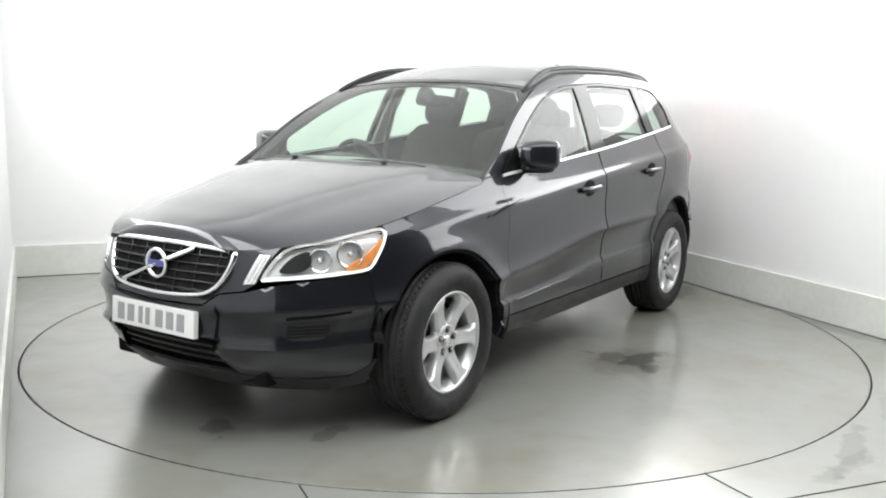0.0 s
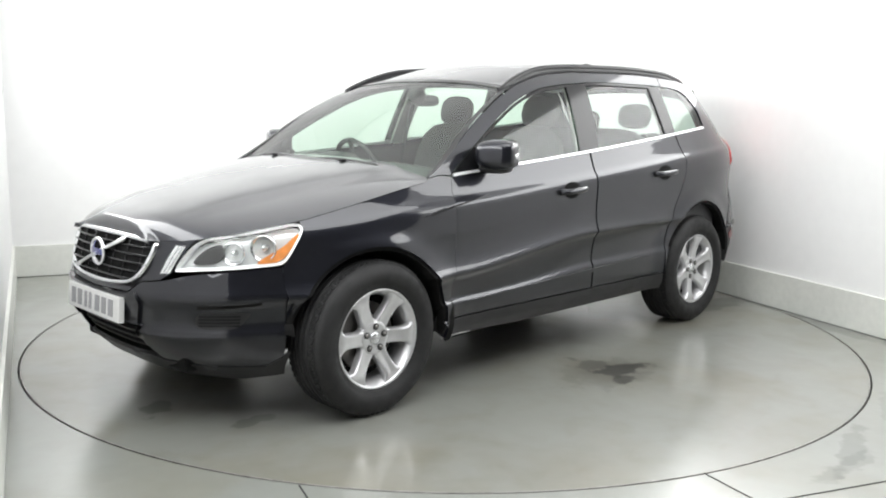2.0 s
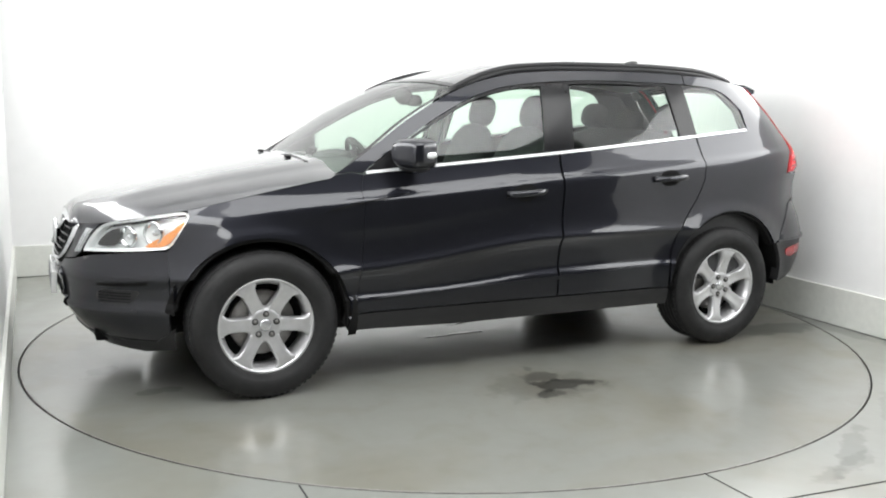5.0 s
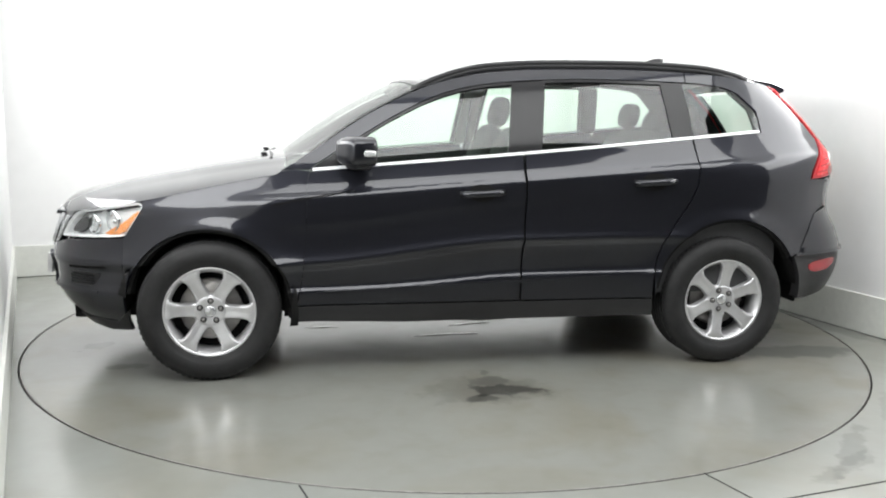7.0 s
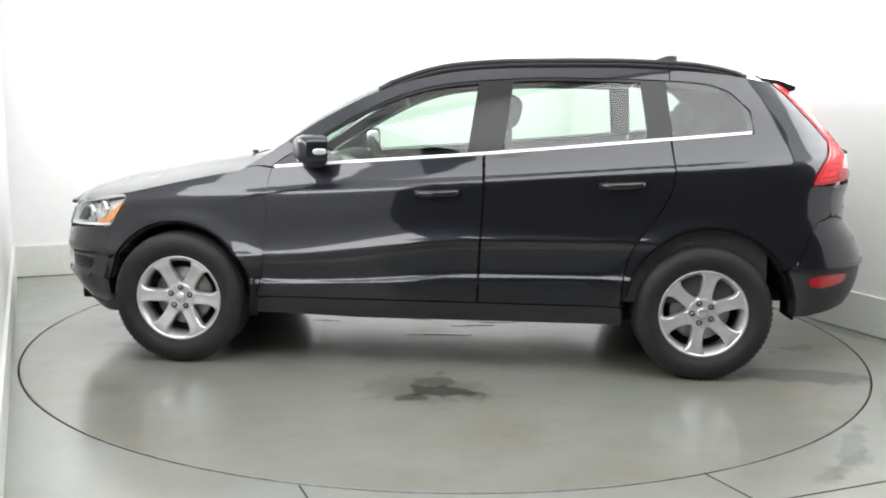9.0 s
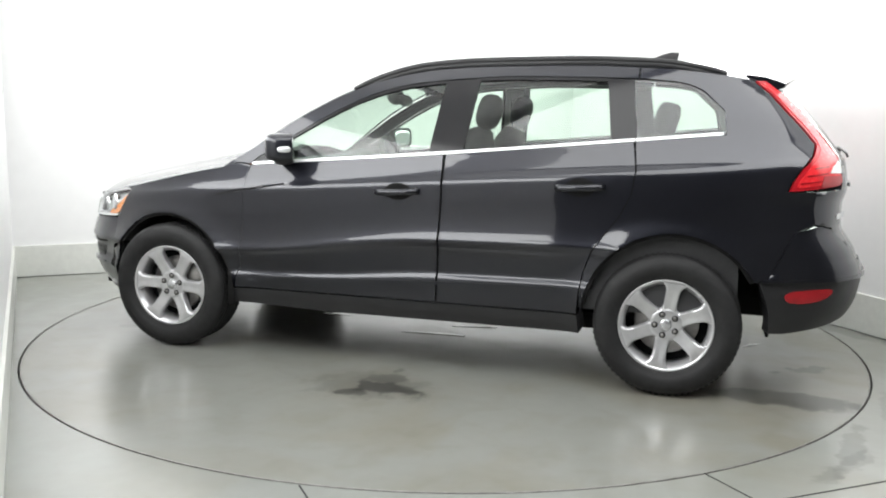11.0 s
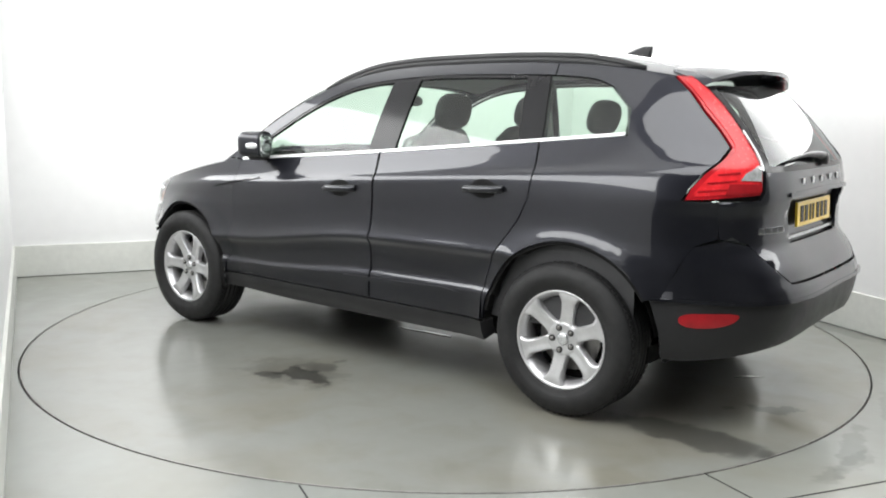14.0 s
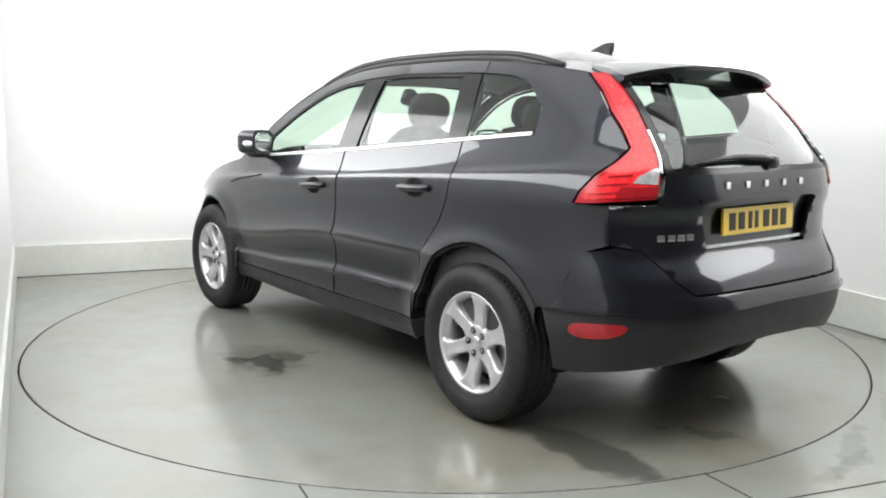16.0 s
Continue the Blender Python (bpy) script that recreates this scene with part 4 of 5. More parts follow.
def build_rear():
    def face(poly, *a, **k):
        return sheet(poly, round_rear, (0.03, 0.02), *a, **k)
    mid = math.pi / 2
    # bumper: painted upper part, ledge, black lower part
    upper = [(mid, 0.672), ry(0.52, 0.675), ry(0.585, 0.735), ry(0.66, 0.84), rx(-2.06, 0.862), *[rx(*q) for q in TAIL_SEAM], rx(-1.803, 0.603), rx(-2.0, 0.605), (mid, 0.615)]
    part("rear_bumper", mirror_join(face(upper, gap=0, lift=0.004)), PAINT, car)
    low = [(mid, 0.612), rx(-2.0, 0.602), rx(-1.805, 0.597), rx(-1.842, 0.50), rx(-1.857, 0.41), rx(-1.857, 0.35), rx(-1.93, 0.345), rx(-2.06, 0.365), ry(0.62, 0.40), ry(0.3, 0.445), (mid, 0.455)]
    bump = part("rear_bumper_guard", mirror_join(face(low, gap=0, lift=0.0, depth=0.05)), BLACK, car, "black plastic lower rear bumper")
    ledge = [(mid, 0.628), rx(-2.0, 0.617), rx(-1.81, 0.61), rx(-1.808, 0.600), rx(-2.0, 0.603), (mid, 0.613)]
    part("bumper_ledge", mirror_join(face(ledge, gap=0, lift=0.015, depth=0.03)), PAINT, bump)
    for s in BOTH:
        refl = rounded([rx(-1.915, 0.553), rx(-2.05, 0.566), rx(-2.145, 0.570), rx(-2.135, 0.535), rx(-2.06, 0.503), rx(-1.93, 0.496)], 2)
        part("rear_reflector", face(refl, flip=s, lift=0.004, gap=0), DEEP_RED, bump, "red rear fog lamp and reflector")
        # tail lamp, from the roof down to the shoulder, then out
        low_edge = [rx(-1.98, 1.03), rx(-2.06, 1.040), ry(0.635, 1.052)]
        inner = [ry(0.612, 1.12), ry(0.60, 1.17), ry(0.572, 1.25), ry(0.562, 1.315), ry(0.542, 1.42), ry(0.532, 1.50), ry(0.535, 1.545)]
        shape = [rx(*p) for p in LAMP_OUTER] + low_edge + inner
        lamp = part("tail_light", face(shape, flip=s, gap=0.003, lift=0.003), RED, car, "tall red tail lamp that follows the rear pillar")
        part("lamp_back", face(shape, flip=s, gap=0, lift=-0.022, hollow=False), DARK, lamp)
        core = rounded(inset(shape, 0.017), 1)
        part("lamp_core", face(core, flip=s, gap=0, lift=0.006, depth=0.004), RED_CORE, lamp, "brighter red lamp core")
        for x0, z0, x1, z1 in ((-1.955, 1.062, -2.07, 1.074), (-1.985, 1.096, -2.08, 1.108), (-2.015, 1.130, -2.085, 1.140)):
            rib = [rx(x0, z0), rx(x1, z1), rx(x1, z1 + 0.006), rx(x0, z0 + 0.006)]
            part("lamp_rib", face(rib, flip=s, gap=0, lift=0.009, depth=0.004), DEEP_RED, lamp)
        clear = [ry(0.627, 1.108), ry(0.61, 1.165), ry(0.590, 1.215), rx(-2.135, 1.185), rx(-2.10, 1.14), rx(-2.09, 1.112)]
        part("reverse_lamp", face(clear, flip=s, gap=0, lift=0.010), LAMP_WHITE, lamp, "clear reversing lamp")
        deep = [ry(0.632, 1.066), ry(0.625, 1.10), rx(-2.06, 1.098), rx(-2.05, 1.053)]
        part("lamp_foot", face(deep, flip=s, gap=0, lift=0.009), DEEP_RED, lamp)
        edge = [ry(0.612, 1.15), ry(0.578, 1.25), ry(0.568, 1.31), ry(0.560, 1.31), ry(0.570, 1.25), ry(0.602, 1.15)]
        part("lamp_edge", face(edge, flip=s, gap=0, lift=0.010), SILVER, lamp)
    # tailgate
    gate = [(mid, 1.145), ry(0.59, 1.145), ry(0.61, 1.06), ry(0.63, 1.03), rx(-2.035, 1.025), rx(-2.04, 0.87), ry(0.66, 0.85), ry(0.58, 0.74), ry(0.515, 0.685), (mid, 0.682), (mid, 0.83), ry(0.36, 0.83), ry(0.42, 1.025), ry(0.36, 1.04), (mid, 1.045)]
    tail = part("tailgate", mirror_join(face(gate, gap=0)), PAINT, car)
    recess = [(mid, 1.046), ry(0.37, 1.042), ry(0.425, 1.026), ry(0.365, 0.828), (mid, 0.828)]
    part("plate_recess", mirror_join(face(recess, gap=0, lift=-0.035, hollow=False)), PAINT, tail)
    grip = [(mid, 1.062), ry(0.44, 1.055), ry(0.44, 1.036), (mid, 1.042)]
    part("tailgate_grip", mirror_join(face(grip, gap=0, lift=0.012, depth=0.03)), PAINT, tail, "painted grip above the plate")
    chrome = [(mid, 0.858), ry(0.37, 0.858), ry(0.365, 0.845), (mid, 0.845)]
    part("tailgate_trim", mirror_join(face(chrome, gap=0, lift=-0.012, depth=0.02)), SILVER, tail)
    window = [(mid, 1.165), ry(0.585, 1.165), ry(0.562, 1.25), ry(0.552, 1.315), ry(0.532, 1.42), ry(0.52, 1.50), (mid, 1.52)]
    part("rear_window", mirror_join(face(window, gap=0, hollow=False, lift=-0.004)), REAR_GLASS, tail, "tinted rear window glass")
    rim = [(mid, 1.17), ry(0.585, 1.17), ry(0.59, 1.145), (mid, 1.145)]
    part("rear_window_seal", mirror_join(face(rim, gap=0, lift=0.001)), GLOSS, tail)
    for s in BOTH:
        strip = [ry(0.588, 1.15), ry(0.568, 1.25), ry(0.558, 1.315), ry(0.538, 1.42), ry(0.528, 1.50), ry(0.495, 1.50), ry(0.508, 1.42), ry(0.528, 1.315), ry(0.538, 1.25), ry(0.555, 1.15)]
        part("rear_window_border", face(strip, flip=s, gap=0, lift=0.002), GLOSS, tail)
    # spoiler at the roof's end
    bm = bmesh.new()
    rows = []
    for v in np.linspace(-1, 1, 25):
        y = 0.535 * v
        x0, zt = -1.70, edge_z(-1.70) + roof_crown(-1.70) * (1 - abs(v * 0.85) ** 2.4)
        reach = 0.27 - 0.09 * v * v
        drop = 0.02 + 0.012 * abs(v) ** 3
        prof = [(0.0, 0.004), (0.5, 0.004 - drop * 0.35), (0.9, -drop), (1.0, -drop - 0.008), (0.98, -drop - 0.026), (0.75, -drop - 0.042), (0.2, -drop - 0.075)]
        rows.append([bm.verts.new((x0 - reach * a, y, zt + b)) for a, b in prof])
    for a, b in zip(rows, rows[1:]):
        for i in range(6):
            bm.faces.new((a[i], b[i], b[i + 1], a[i + 1]))
    bm.faces.new(rows[0]), bm.faces.new(rows[-1])
    bmesh.ops.recalc_face_normals(bm, faces=bm.faces)
    for e in bm.edges:
        if len(e.link_faces) == 2 and e.calc_face_angle(0) > 0.7:
            e.smooth = False
    part("spoiler", bm, PAINT, tail)
    # wiper, badge letters as plain bars
    c = Vector(rear_face(0.02, 1.19))
    p = [Vector(rear_face(y, 1.175 + 0.035 * (1 - ((y - 0.17) / 0.36) ** 2))) + Vector((-0.025, 0, 0)) for y in np.linspace(-0.05, 0.47, 8)]
    arm = part("rear_wiper", tube(p, [0.02, 0.017, 0.014, 0.011, 0.009, 0.008, 0.007, 0.006], 8), BLACK, tail, "black rear wiper")
    bm = lathe([(0.001, -0.03), (0.026, -0.028), (0.03, 0.0), (0.03, 0.03)], 16)
    bmesh.ops.transform(bm, matrix=Matrix.Translation(c + Vector((-0.01, -0.07, -0.005))) @ pose(0, 0, 0, 0, 0, -90), verts=bm.verts)
    part("wiper_cap", bm, BLACK, arm)
    for y in (0.27, 0.135, 0.0, -0.135, -0.27):
        q = Vector(rear_face(y, 1.098))
        bm = bmesh.new()
        slab(bm, -0.006, 0.004, -0.014, 0.014, -0.014, 0.014, 0.003, Matrix.Translation(q))
        part("badge_bar", bm, CHROME, tail, "", False)
    for k in range(4):
        q = Vector(rear_face(0.60 - 0.045 * k, 0.90))
        bm = bmesh.new()
        slab(bm, -0.006, 0.004, -0.016, 0.016, -0.013, 0.013, 0.003, Matrix.Translation(q) @ pose(0, 0, 0, 0, 0, -32))
        part("badge_bar", bm, CHROME, tail, "", False)
    at = Matrix.Translation((-2.196, 0, 0.945)) @ pose(0, 0, 0, 0, 3, 0)
    bm = bmesh.new()
    slab(bm, -0.006, 0.006, -0.26, 0.26, -0.0555, 0.0555, 0.004, at)
    plate = part("rear_number_plate", bm, PLATE_YELLOW, tail, "yellow number plate with dark bars", False)
    for k in (-3.0, -2.0, -1.05, -0.35, 0.75, 1.75, 2.75):
        bm = bmesh.new()
        w = 0.012 if k in (-1.05, -0.35) else 0.021
        slab(bm, -0.009, -0.006, -k * 0.066 - w, -k * 0.066 + w, -0.036, 0.036, 0, at)
        part("plate_bar", bm, INK, plate, "", False)
    bm = lathe([(0.030, -0.10), (0.034, -0.10), (0.036, 0.0), (0.030, 0.0), (0.028, -0.09)], 24)
    bmesh.ops.transform(bm, matrix=Matrix.Translation((-2.10, 0.50, 0.375)) @ pose(0, 0, 0, 0, 0, 90), verts=bm.verts)
    part("exhaust_pipe", bm, STEEL, car, "steel exhaust tip")


def build_fittings():
    """Mirrors, handles, fuel flap, wipers, mud flaps."""
    for s in BOTH:
        m = pose(0.640, s * 0.918, 1.168, 0, 0, s * 26)
        bm = pillow(0.20, 0.200, 0.148, m, 4.6, None, 32)
        for v in bm.verts:
            q = m.inverted() @ v.co
            if q.x < -0.045:
                q.x = -0.045
            q.z *= 1 - 0.22 * ramp(-q.y * s, 0.0, 0.12)
            v.co = m @ q
        mirror = part("door_mirror", bm, PAINT, car, "dark grey door mirror with a lamp strip")
        bm = pillow(0.010, 0.158, 0.112, m @ pose(-0.0445, 0, 0), 4.0)
        part("mirror_glass", bm, MIRROR, mirror)
        bm = pillow(0.075, 0.014, 0.032, m @ pose(0.0, s * 0.0975, -0.008, 0, 0, -s * 4), 3.0)
        part("mirror_lamp", bm, LAMP_WHITE, mirror, "clear indicator strip")
        part("mirror_stalk", tube([(0.66, s * 0.80, 1.095), (0.66, s * 0.86, 1.09), (0.645, s * 0.91, 1.095)], [0.035, 0.03, 0.028], 10, None, 0.7), GLOSS, mirror)
        low = pillow(0.11, 0.17, 0.05, m @ pose(0.0, -s * 0.01, -0.07), 2.6)
        part("mirror_foot", low, BLACK, mirror)
        for x, z in ((0.0, 0.955), (-0.945, 1.015)):
            pts = []
            for i in range(9):
                t = i / 8 * 2 - 1
                xx = x + 0.115 * t
                pts.append((xx, s * (half(xx, z) + 0.004 + 0.034 * (1 - t ** 4)), z - 0.006 * t))
            handle = part("door_handle", tube(pts, 0.0155, 8, None, 1.1), PAINT, car, "painted pull handle over a dark cup")
            cup = [(x + 0.074 * math.cos(a), z + 0.046 * math.sin(a)) for a in np.linspace(0, 2 * math.pi, 24, endpoint=False)]
            part("handle_cup", sheet(cup, side, (0.03, 0.03), flip=s, gap=0, lift=0.002, depth=0.004), DARK, handle)
        leaf = [(1.105, 0.888), (1.06, 0.905), (0.95, 0.930), (0.82, 0.950), (0.66, 0.968), (0.82, 0.938), (0.95, 0.912), (1.06, 0.890)]
        part("shoulder_crease", sheet(leaf, side, (0.03, 0.01), flip=s, gap=0, lift=0.007, depth=0.012), PAINT, car)
        # dark leaf on top of the crease: its shade is put into the colour
        core = [(1.088, 0.8895), (1.05, 0.9015), (0.95, 0.9245), (0.85, 0.940), (0.75, 0.954), (0.85, 0.934), (0.95, 0.9155), (1.05, 0.8935)]
        part("crease_shade", sheet(core, side, (0.03, 0.01), flip=s, gap=0, lift=0.0085, depth=0.004), DARK, car)
        mould = [(0.86, 0.452), (0.5, 0.468), (-0.1, 0.492), (-0.7, 0.512), (-0.83, 0.500), (-0.7, 0.492), (-0.1, 0.472), (0.5, 0.448)]
        part("side_moulding", sheet(mould, side, (0.06, 0.02), flip=s, gap=0, lift=0.006, depth=0.010), PAINT, car)
        bm = bmesh.new()
        slab(bm, -1.866, -1.85, s * 0.64 if s > 0 else -0.83, s * 0.83 if s > 0 else -0.64, 0.325, 0.55, 0.005)
        part("mud_flap", bm, DARK, car, "black rubber mud flap", False)
    flap = arc(-1.56, 0.985, 0.085, 0, 360, 28)[:-1]
    part("fuel_flap", sheet(flap, side, (0.03, 0.03), flip=-1, gap=0, lift=0.002, depth=0.004), PAINT, car)
    for k, (y0, y1) in enumerate(((0.50, -0.12), (-0.08, -0.64))):
        pts = []
        for t in np.linspace(0, 1, 9):
            y = y0 + (y1 - y0) * t
            q = Vector(screen(y / 0.80, 0.045 + 0.03 * math.sin(math.pi * t)))
            pts.append(q + Vector((0.025, 0, 0.022)))
        part("wiper", tube(pts, [0.016, 0.014, 0.012, 0.011, 0.010, 0.009, 0.008, 0.007, 0.006], 8), BLACK, car, "black windscreen wiper")
    for y in (0.30, -0.30):
        bm = pillow(0.04, 0.03, 0.016, pose(1.12, y, bonnet_z(1.12) + bonnet_crown(1.12) * 0.97 + 0.018), 2.4)
        part("washer_jet", bm, BLACK, car)


def build_wheel():
    """Six-spoke alloy wheel with tyre, hub nuts and brake disc; y outward."""
    bm = lathe([(0.222, -0.20), (0.205, -0.19), (0.198, -0.05), (0.207, -0.03), (0.218, -0.012), (0.2275, -0.004), (0.231, -0.010), (0.231, -0.03)], 72)
    wheel = part("wheel", bm, ALLOY, car, "silver six-spoke alloy wheel with a black tyre")
    bm = lathe([(0.02, -0.040), (0.040, -0.037), (0.062, -0.033), (0.074, -0.034), (0.086, -0.044), (0.088, -0.075)], 48)
    part("wheel_hub", bm, ALLOY, wheel)
    bm = bmesh.new()
    rows = []
    for r, w, y in ((0.060, 0.034, -0.036), (0.078, 0.0375, -0.034), (0.095, 0.0335, -0.033), (0.125, 0.0330, -0.029), (0.155, 0.0335, -0.022), (0.180, 0.0365, -0.015), (0.200, 0.0460, -0.012), (0.214, 0.0600, -0.013), (0.2210, 0.0680, -0.014)):
        sec = []
        for p, q in ((-1.0, -0.040), (-1.0, -0.009), (-0.86, -0.001), (-0.6, 0.0), (-0.25, -0.003), (0.25, -0.003), (0.6, 0.0), (0.86, -0.001), (1.0, -0.009), (1.0, -0.040)):
            t = p * w
            cx = math.sqrt(max(0.0, r * r - t * t)) if r > 0.19 else r
            sec.append(bm.verts.new((cx, y + q, t)))
        rows.append(sec)
    for u, v in zip(rows, rows[1:]):
        for i in range(9):
            bm.faces.new((u[i], u[i + 1], v[i + 1], v[i]))
    bmesh.ops.recalc_face_normals(bm, faces=bm.faces)
    for e in bm.edges:
        if len(e.link_faces) == 2 and e.calc_face_angle(0) > 0.9:
            e.smooth = False
    spoke = part("spoke", bm, ALLOY, wheel)
    for k in range(1, 6):
        copy_thing(spoke, pose(0, 0, 0, 0, 60 * k, 0))
    R = 0.357
    prof = [(0.218, -0.205), (0.226, -0.225), (0.262, -0.238), (0.305, -0.238), (0.338, -0.226), (0.352, -0.208)]
    for y in (-0.185, -0.152, -0.118, -0.084, -0.051):
        prof += [(R - 0.001, y - 0.011), (R - 0.001, y + 0.007), (R - 0.010, y + 0.010), (R - 0.010, y + 0.014)]
    prof += [(0.354, -0.030), (0.345, -0.012), (0.330, 0.004), (0.322, 0.006), (0.318, 0.010), (0.290, 0.013), (0.262, 0.010), (0.258, 0.006), (0.240, 0.000), (0.231, -0.006), (0.227, -0.018)]
    bm = lathe(prof, 96)
    tyre = part("tyre", bm, RUBBER, wheel, "black road tyre")
    bm = bmesh.new()
    for k in range(72):
        a = 2 * math.pi * k / 72
        for off, y0, y1 in ((0.0, -0.026, -0.052), (0.5, -0.208, -0.182)):
            m = pose(0, 0, 0, 0, -math.degrees(a + off * 2 * math.pi / 72), 0)
            slab(bm, R - 0.014, R - 0.0005, min(y0, y1), max(y0, y1), -0.009, 0.009, 0, m)
    tagged(part("tread_block", bm, RUBBER, tyre, "", False), kind="stuff")
    bm = lathe([(0.001, -0.028), (0.024, -0.028), (0.029, -0.032), (0.030, -0.042)], 24)
    part("centre_cap", bm, SILVER, wheel)
    for k in range(5):
        a = radians(72 * k + 90)
        at = Matrix.Translation((0.054 * math.cos(a), 0, 0.054 * math.sin(a)))
        # flat black ring: the shade of the nut's pocket, put into the colour
        bm = lathe([(0.0085, -0.0310), (0.0155, -0.0305), (0.0160, -0.040)], 14)
        bmesh.ops.transform(bm, matrix=at, verts=bm.verts)
        part("nut_pocket_shade", bm, INK, wheel)
        bm = lathe([(0.001, -0.024), (0.006, -0.024), (0.0085, -0.027), (0.009, -0.044)], 10)
        bmesh.ops.transform(bm, matrix=at, verts=bm.verts)
        part("wheel_nut", bm, STEEL, wheel)
    bm = lathe([(0.06, -0.10), (0.155, -0.10), (0.158, -0.106), (0.158, -0.125), (0.06, -0.125)], 48)
    part("brake_disc", bm, STEEL, wheel, "grey steel brake disc")
    bm = lathe([(0.001, -0.135), (0.21, -0.135)], 32)
    part("wheel_back", bm, DARK, wheel)
    return wheel


def build_wheels():
    first = build_wheel()
    y = 0.905
    first.matrix_basis = pose(WHEEL_X, y, WHEEL_Z + 0.007, 0, -3, 0)
    copy_thing(first, pose(-WHEEL_X, y + 0.004, WHEEL_Z + 0.007, 0, 21, 0))
    copy_thing(first, pose(WHEEL_X, -y, WHEEL_Z + 0.007, 0, 20, 180))
    copy_thing(first, pose(-WHEEL_X, -y - 0.004, WHEEL_Z + 0.007, 0, 40, 180))


def build_cabin():
    """What shows through the glass."""
    bm = bmesh.new()
    slab(bm, -1.75, 1.0, -0.74, 0.74, 0.27, 0.36, 0.03)
    slab(bm, 1.0, 1.95, -0.45, 0.45, 0.24, 0.85, 0.05)
    slab(bm, 1.95, 2.12, -0.48, 0.48, 0.25, 0.42, 0.02)
    slab(bm, 0.98, 1.02, -0.78, 0.78, 0.30, 1.0)
    slab(bm, -2.12, -1.85, -0.62, 0.62, 0.42, 0.80, 0.03)
    slab(bm, -1.95, -1.15, -0.42, 0.42, 0.34, 0.6)
    part("floor_pan", bm, DARK, car, "", False)
    for y, x in ((0.37, -0.02), (-0.37, -0.05)):
        bm = pillow(0.54, 0.52, 0.19, pose(x + 0.12, y, 0.62, 0, -8, 0), 3.4)
        seat = part("front_seat", bm, CLOTH, car, "charcoal cloth front seat")
        part("seat_back", pillow(0.17, 0.50, 0.66, pose(x - 0.20, y, 0.97, 0, -17, 0), 3.2), CLOTH, seat)
        part("headrest", pillow(0.12, 0.26, 0.20, pose(x - 0.335, y, 1.37, 0, -14, 0), 2.8), CLOTH, seat)
        for d in (-0.06, 0.06):
            part("headrest_post", tube([(x - 0.30, y + d, 1.22), (x - 0.33, y + d, 1.34)], 0.007, 8), STEEL, seat)
    bench = part("rear_bench", pillow(0.52, 1.30, 0.20, pose(-0.86, 0, 0.66, 0, -6, 0), 4), CLOTH, car, "charcoal cloth rear bench")
    part("bench_back", pillow(0.16, 1.30, 0.62, pose(-1.18, 0, 0.97, 0, -20, 0), 4.5), CLOTH, bench)
    for y in (0.42, 0.0, -0.42):
        part("headrest", pillow(0.10, 0.25, 0.17, pose(-1.31, y, 1.355 if y else 1.31, 0, -14, 0), 2.8), CLOTH, bench)
    dash = part("dashboard", pillow(0.46, 1.46, 0.30, pose(0.80, 0, 0.93, 0, 6, 0), 4.5), DASH, car, "dark soft dashboard")
    part("instrument_hood", pillow(0.22, 0.36, 0.10, pose(0.66, -0.37, 1.07, 0, 8, 0), 2.8), DASH, dash)
    bm = bmesh.new()
    ring = [Vector((0.185 * math.cos(a), 0.185 * math.sin(a), 0)) for a in np.linspace(0, 2 * math.pi, 33)]
    m = pose(0.46, -0.37, 1.02, 0, -65, 0)
    part("steering_wheel", tube([m @ p for p in ring], 0.016, 8), BLACK, car, "black steering wheel")
    part("steering_hub", pillow(0.13, 0.17, 0.05, m, 2.6), BLACK, dash)
    for a in (0, 180, 270):
        part("steering_spoke", tube([m @ Vector((0, 0, 0)), m @ Vector((0.18 * math.sin(radians(a)) * -1, 0.18 * math.cos(radians(a)), 0))], 0.014, 6), BLACK, dash)
    head = loft(lambda x: edge_z(x) - 0.035, lambda x: roof_crown(x) * 0.8, np.linspace(0.22, -1.72, 20), [v * 0.97 for v in VS])
    part("head_lining", head, BEIGE, car, "pale grey head lining")
    part("rear_view_mirror", pillow(0.03, 0.24, 0.07, pose(0.27, 0, 1.43, 0, 15, 0), 3), BLACK, car)
    part("mirror_mount", pillow(0.10, 0.10, 0.10, pose(0.335, 0, 1.455, 0, -35, 0), 2.5), BLACK, car)
    for s in BOTH:
        trim = [(0.85, 0.40), (0.86, 1.04)] + along(belt, 0.80, -1.70, 14, -0.012) + [(-1.72, 0.40)]
        part("door_lining", sheet(trim, side, (0.12, 0.08), flip=s, gap=0, lift=-0.07, hollow=False), DASH, car)
        post = [(-0.17, belt(-0.17)), (-0.30, belt(-0.30)), (-0.34, 1.53), (-0.22, 1.53)]
        part("inner_post", sheet(post, side, flip=s, gap=0, lift=-0.03), BEIGE, car)
        post = [(-1.10, belt(-1.10)), (-1.20, belt(-1.20)), (-1.165, 1.53), (-1.06, 1.53)]
        part("inner_post", sheet(post, side, flip=s, gap=0, lift=-0.03), DASH, car)
        post = [(-1.60, 1.30), (-1.80, 1.25), (-1.80, 1.40), (-1.66, 1.52), (-1.45, 1.53), (-1.57, 1.42)]
        part("inner_post", sheet(post, side, flip=s, gap=0, lift=-0.03), DASH, car)
        pts = [(-0.26, s * 0.66, 1.45), (-0.24, s * 0.72, 1.2), (-0.2, s * 0.76, 0.8)]
        part("seat_belt", tube(pts, 0.02, 6, None, 0.2), BLACK, car)
    shelf = bmesh.new()
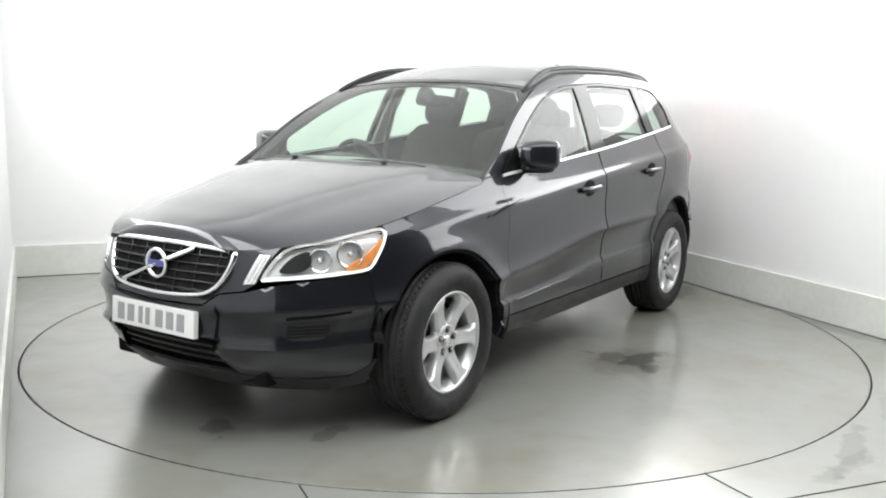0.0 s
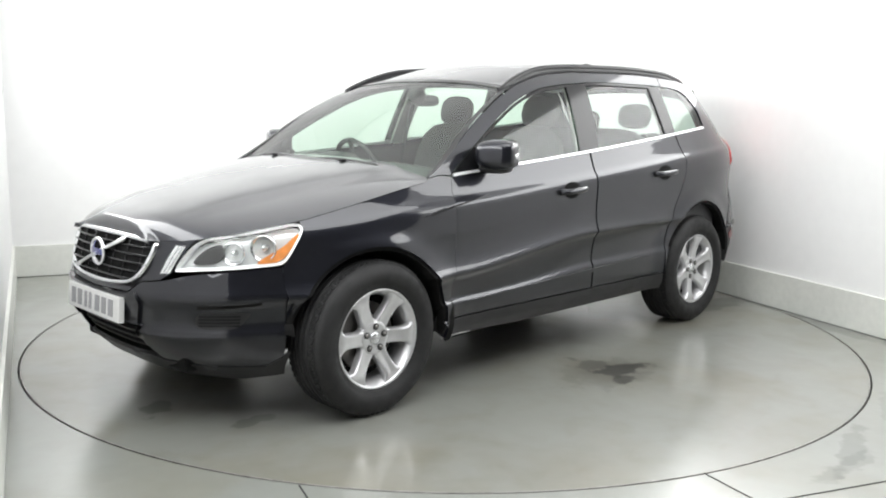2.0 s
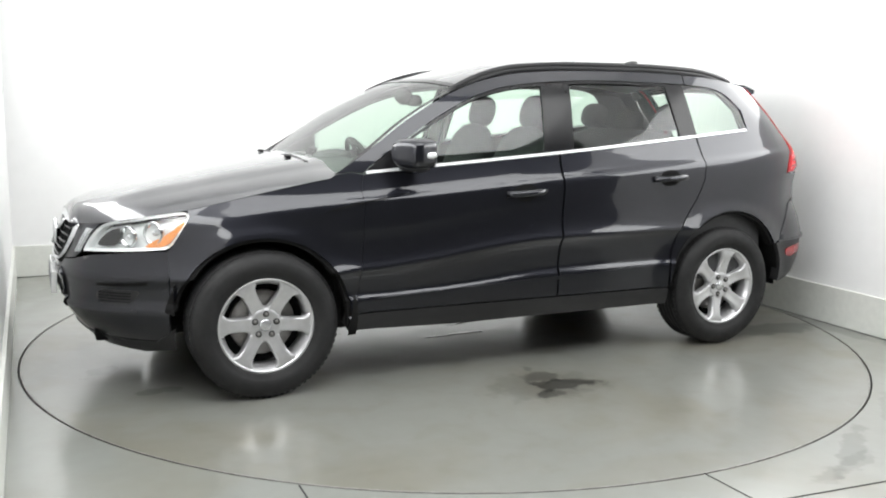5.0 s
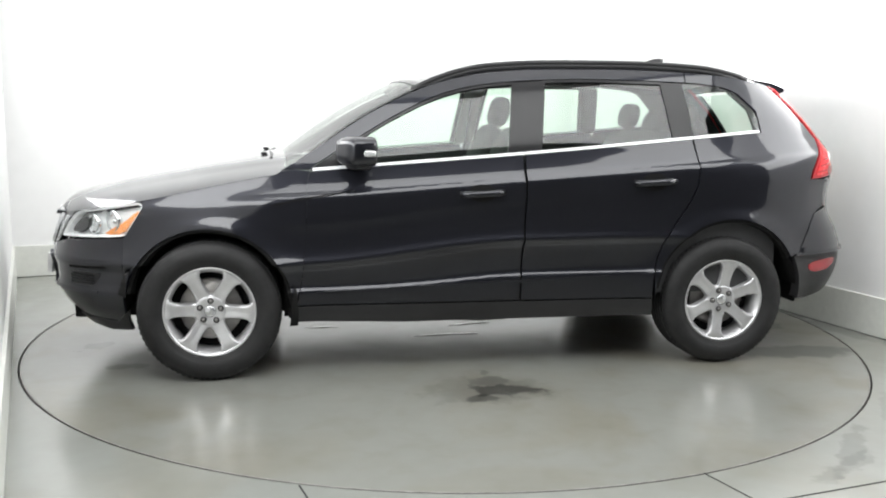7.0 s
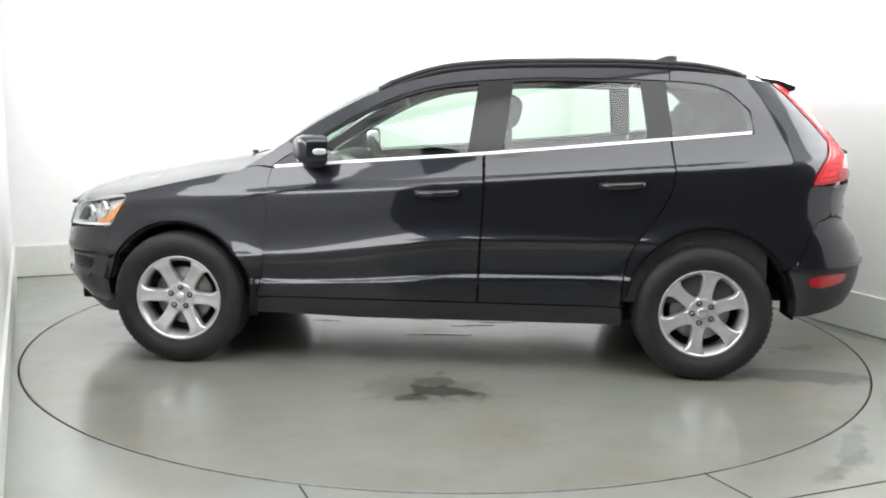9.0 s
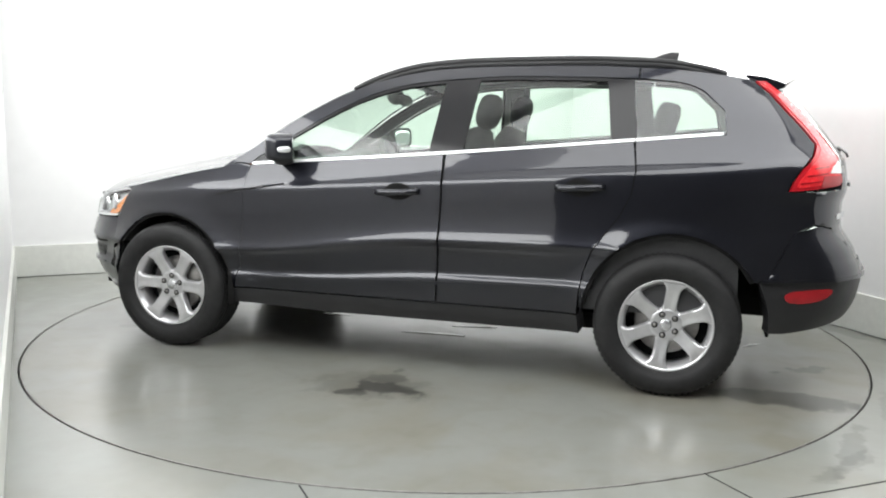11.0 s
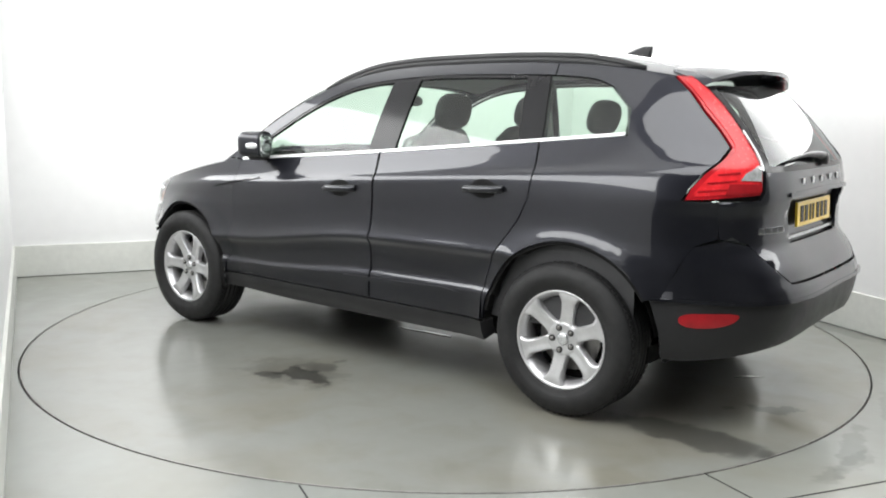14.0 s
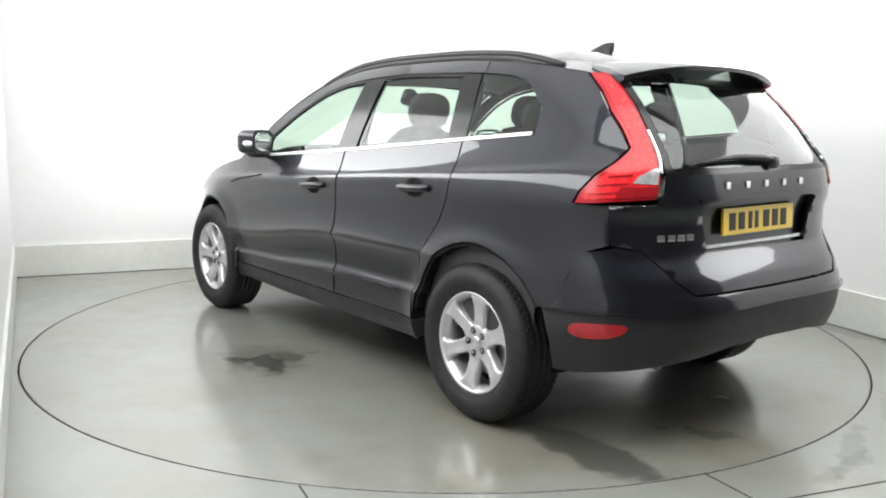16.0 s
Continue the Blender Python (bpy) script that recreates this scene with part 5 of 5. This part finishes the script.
    slab(shelf, -1.95, -1.28, -0.60, 0.60, 1.02, 1.035, 0.004)
    part("load_cover", shelf, BLACK, car, "dark load space cover", False)


build_shell()
build_top()
build_front()
build_rear()
build_fittings()
build_wheels()
build_cabin()


def motions():
    walk(turntable, [(t, pose(0, 0, 0, 0, 0, a)) for t, a in TURN])
    walk(car, [(t, pose(0, 0, 0, 0, 0, a) @ pose(CAR_OFFSET[0], CAR_OFFSET[1], 0.0)) for t, a in TURN])


motions()
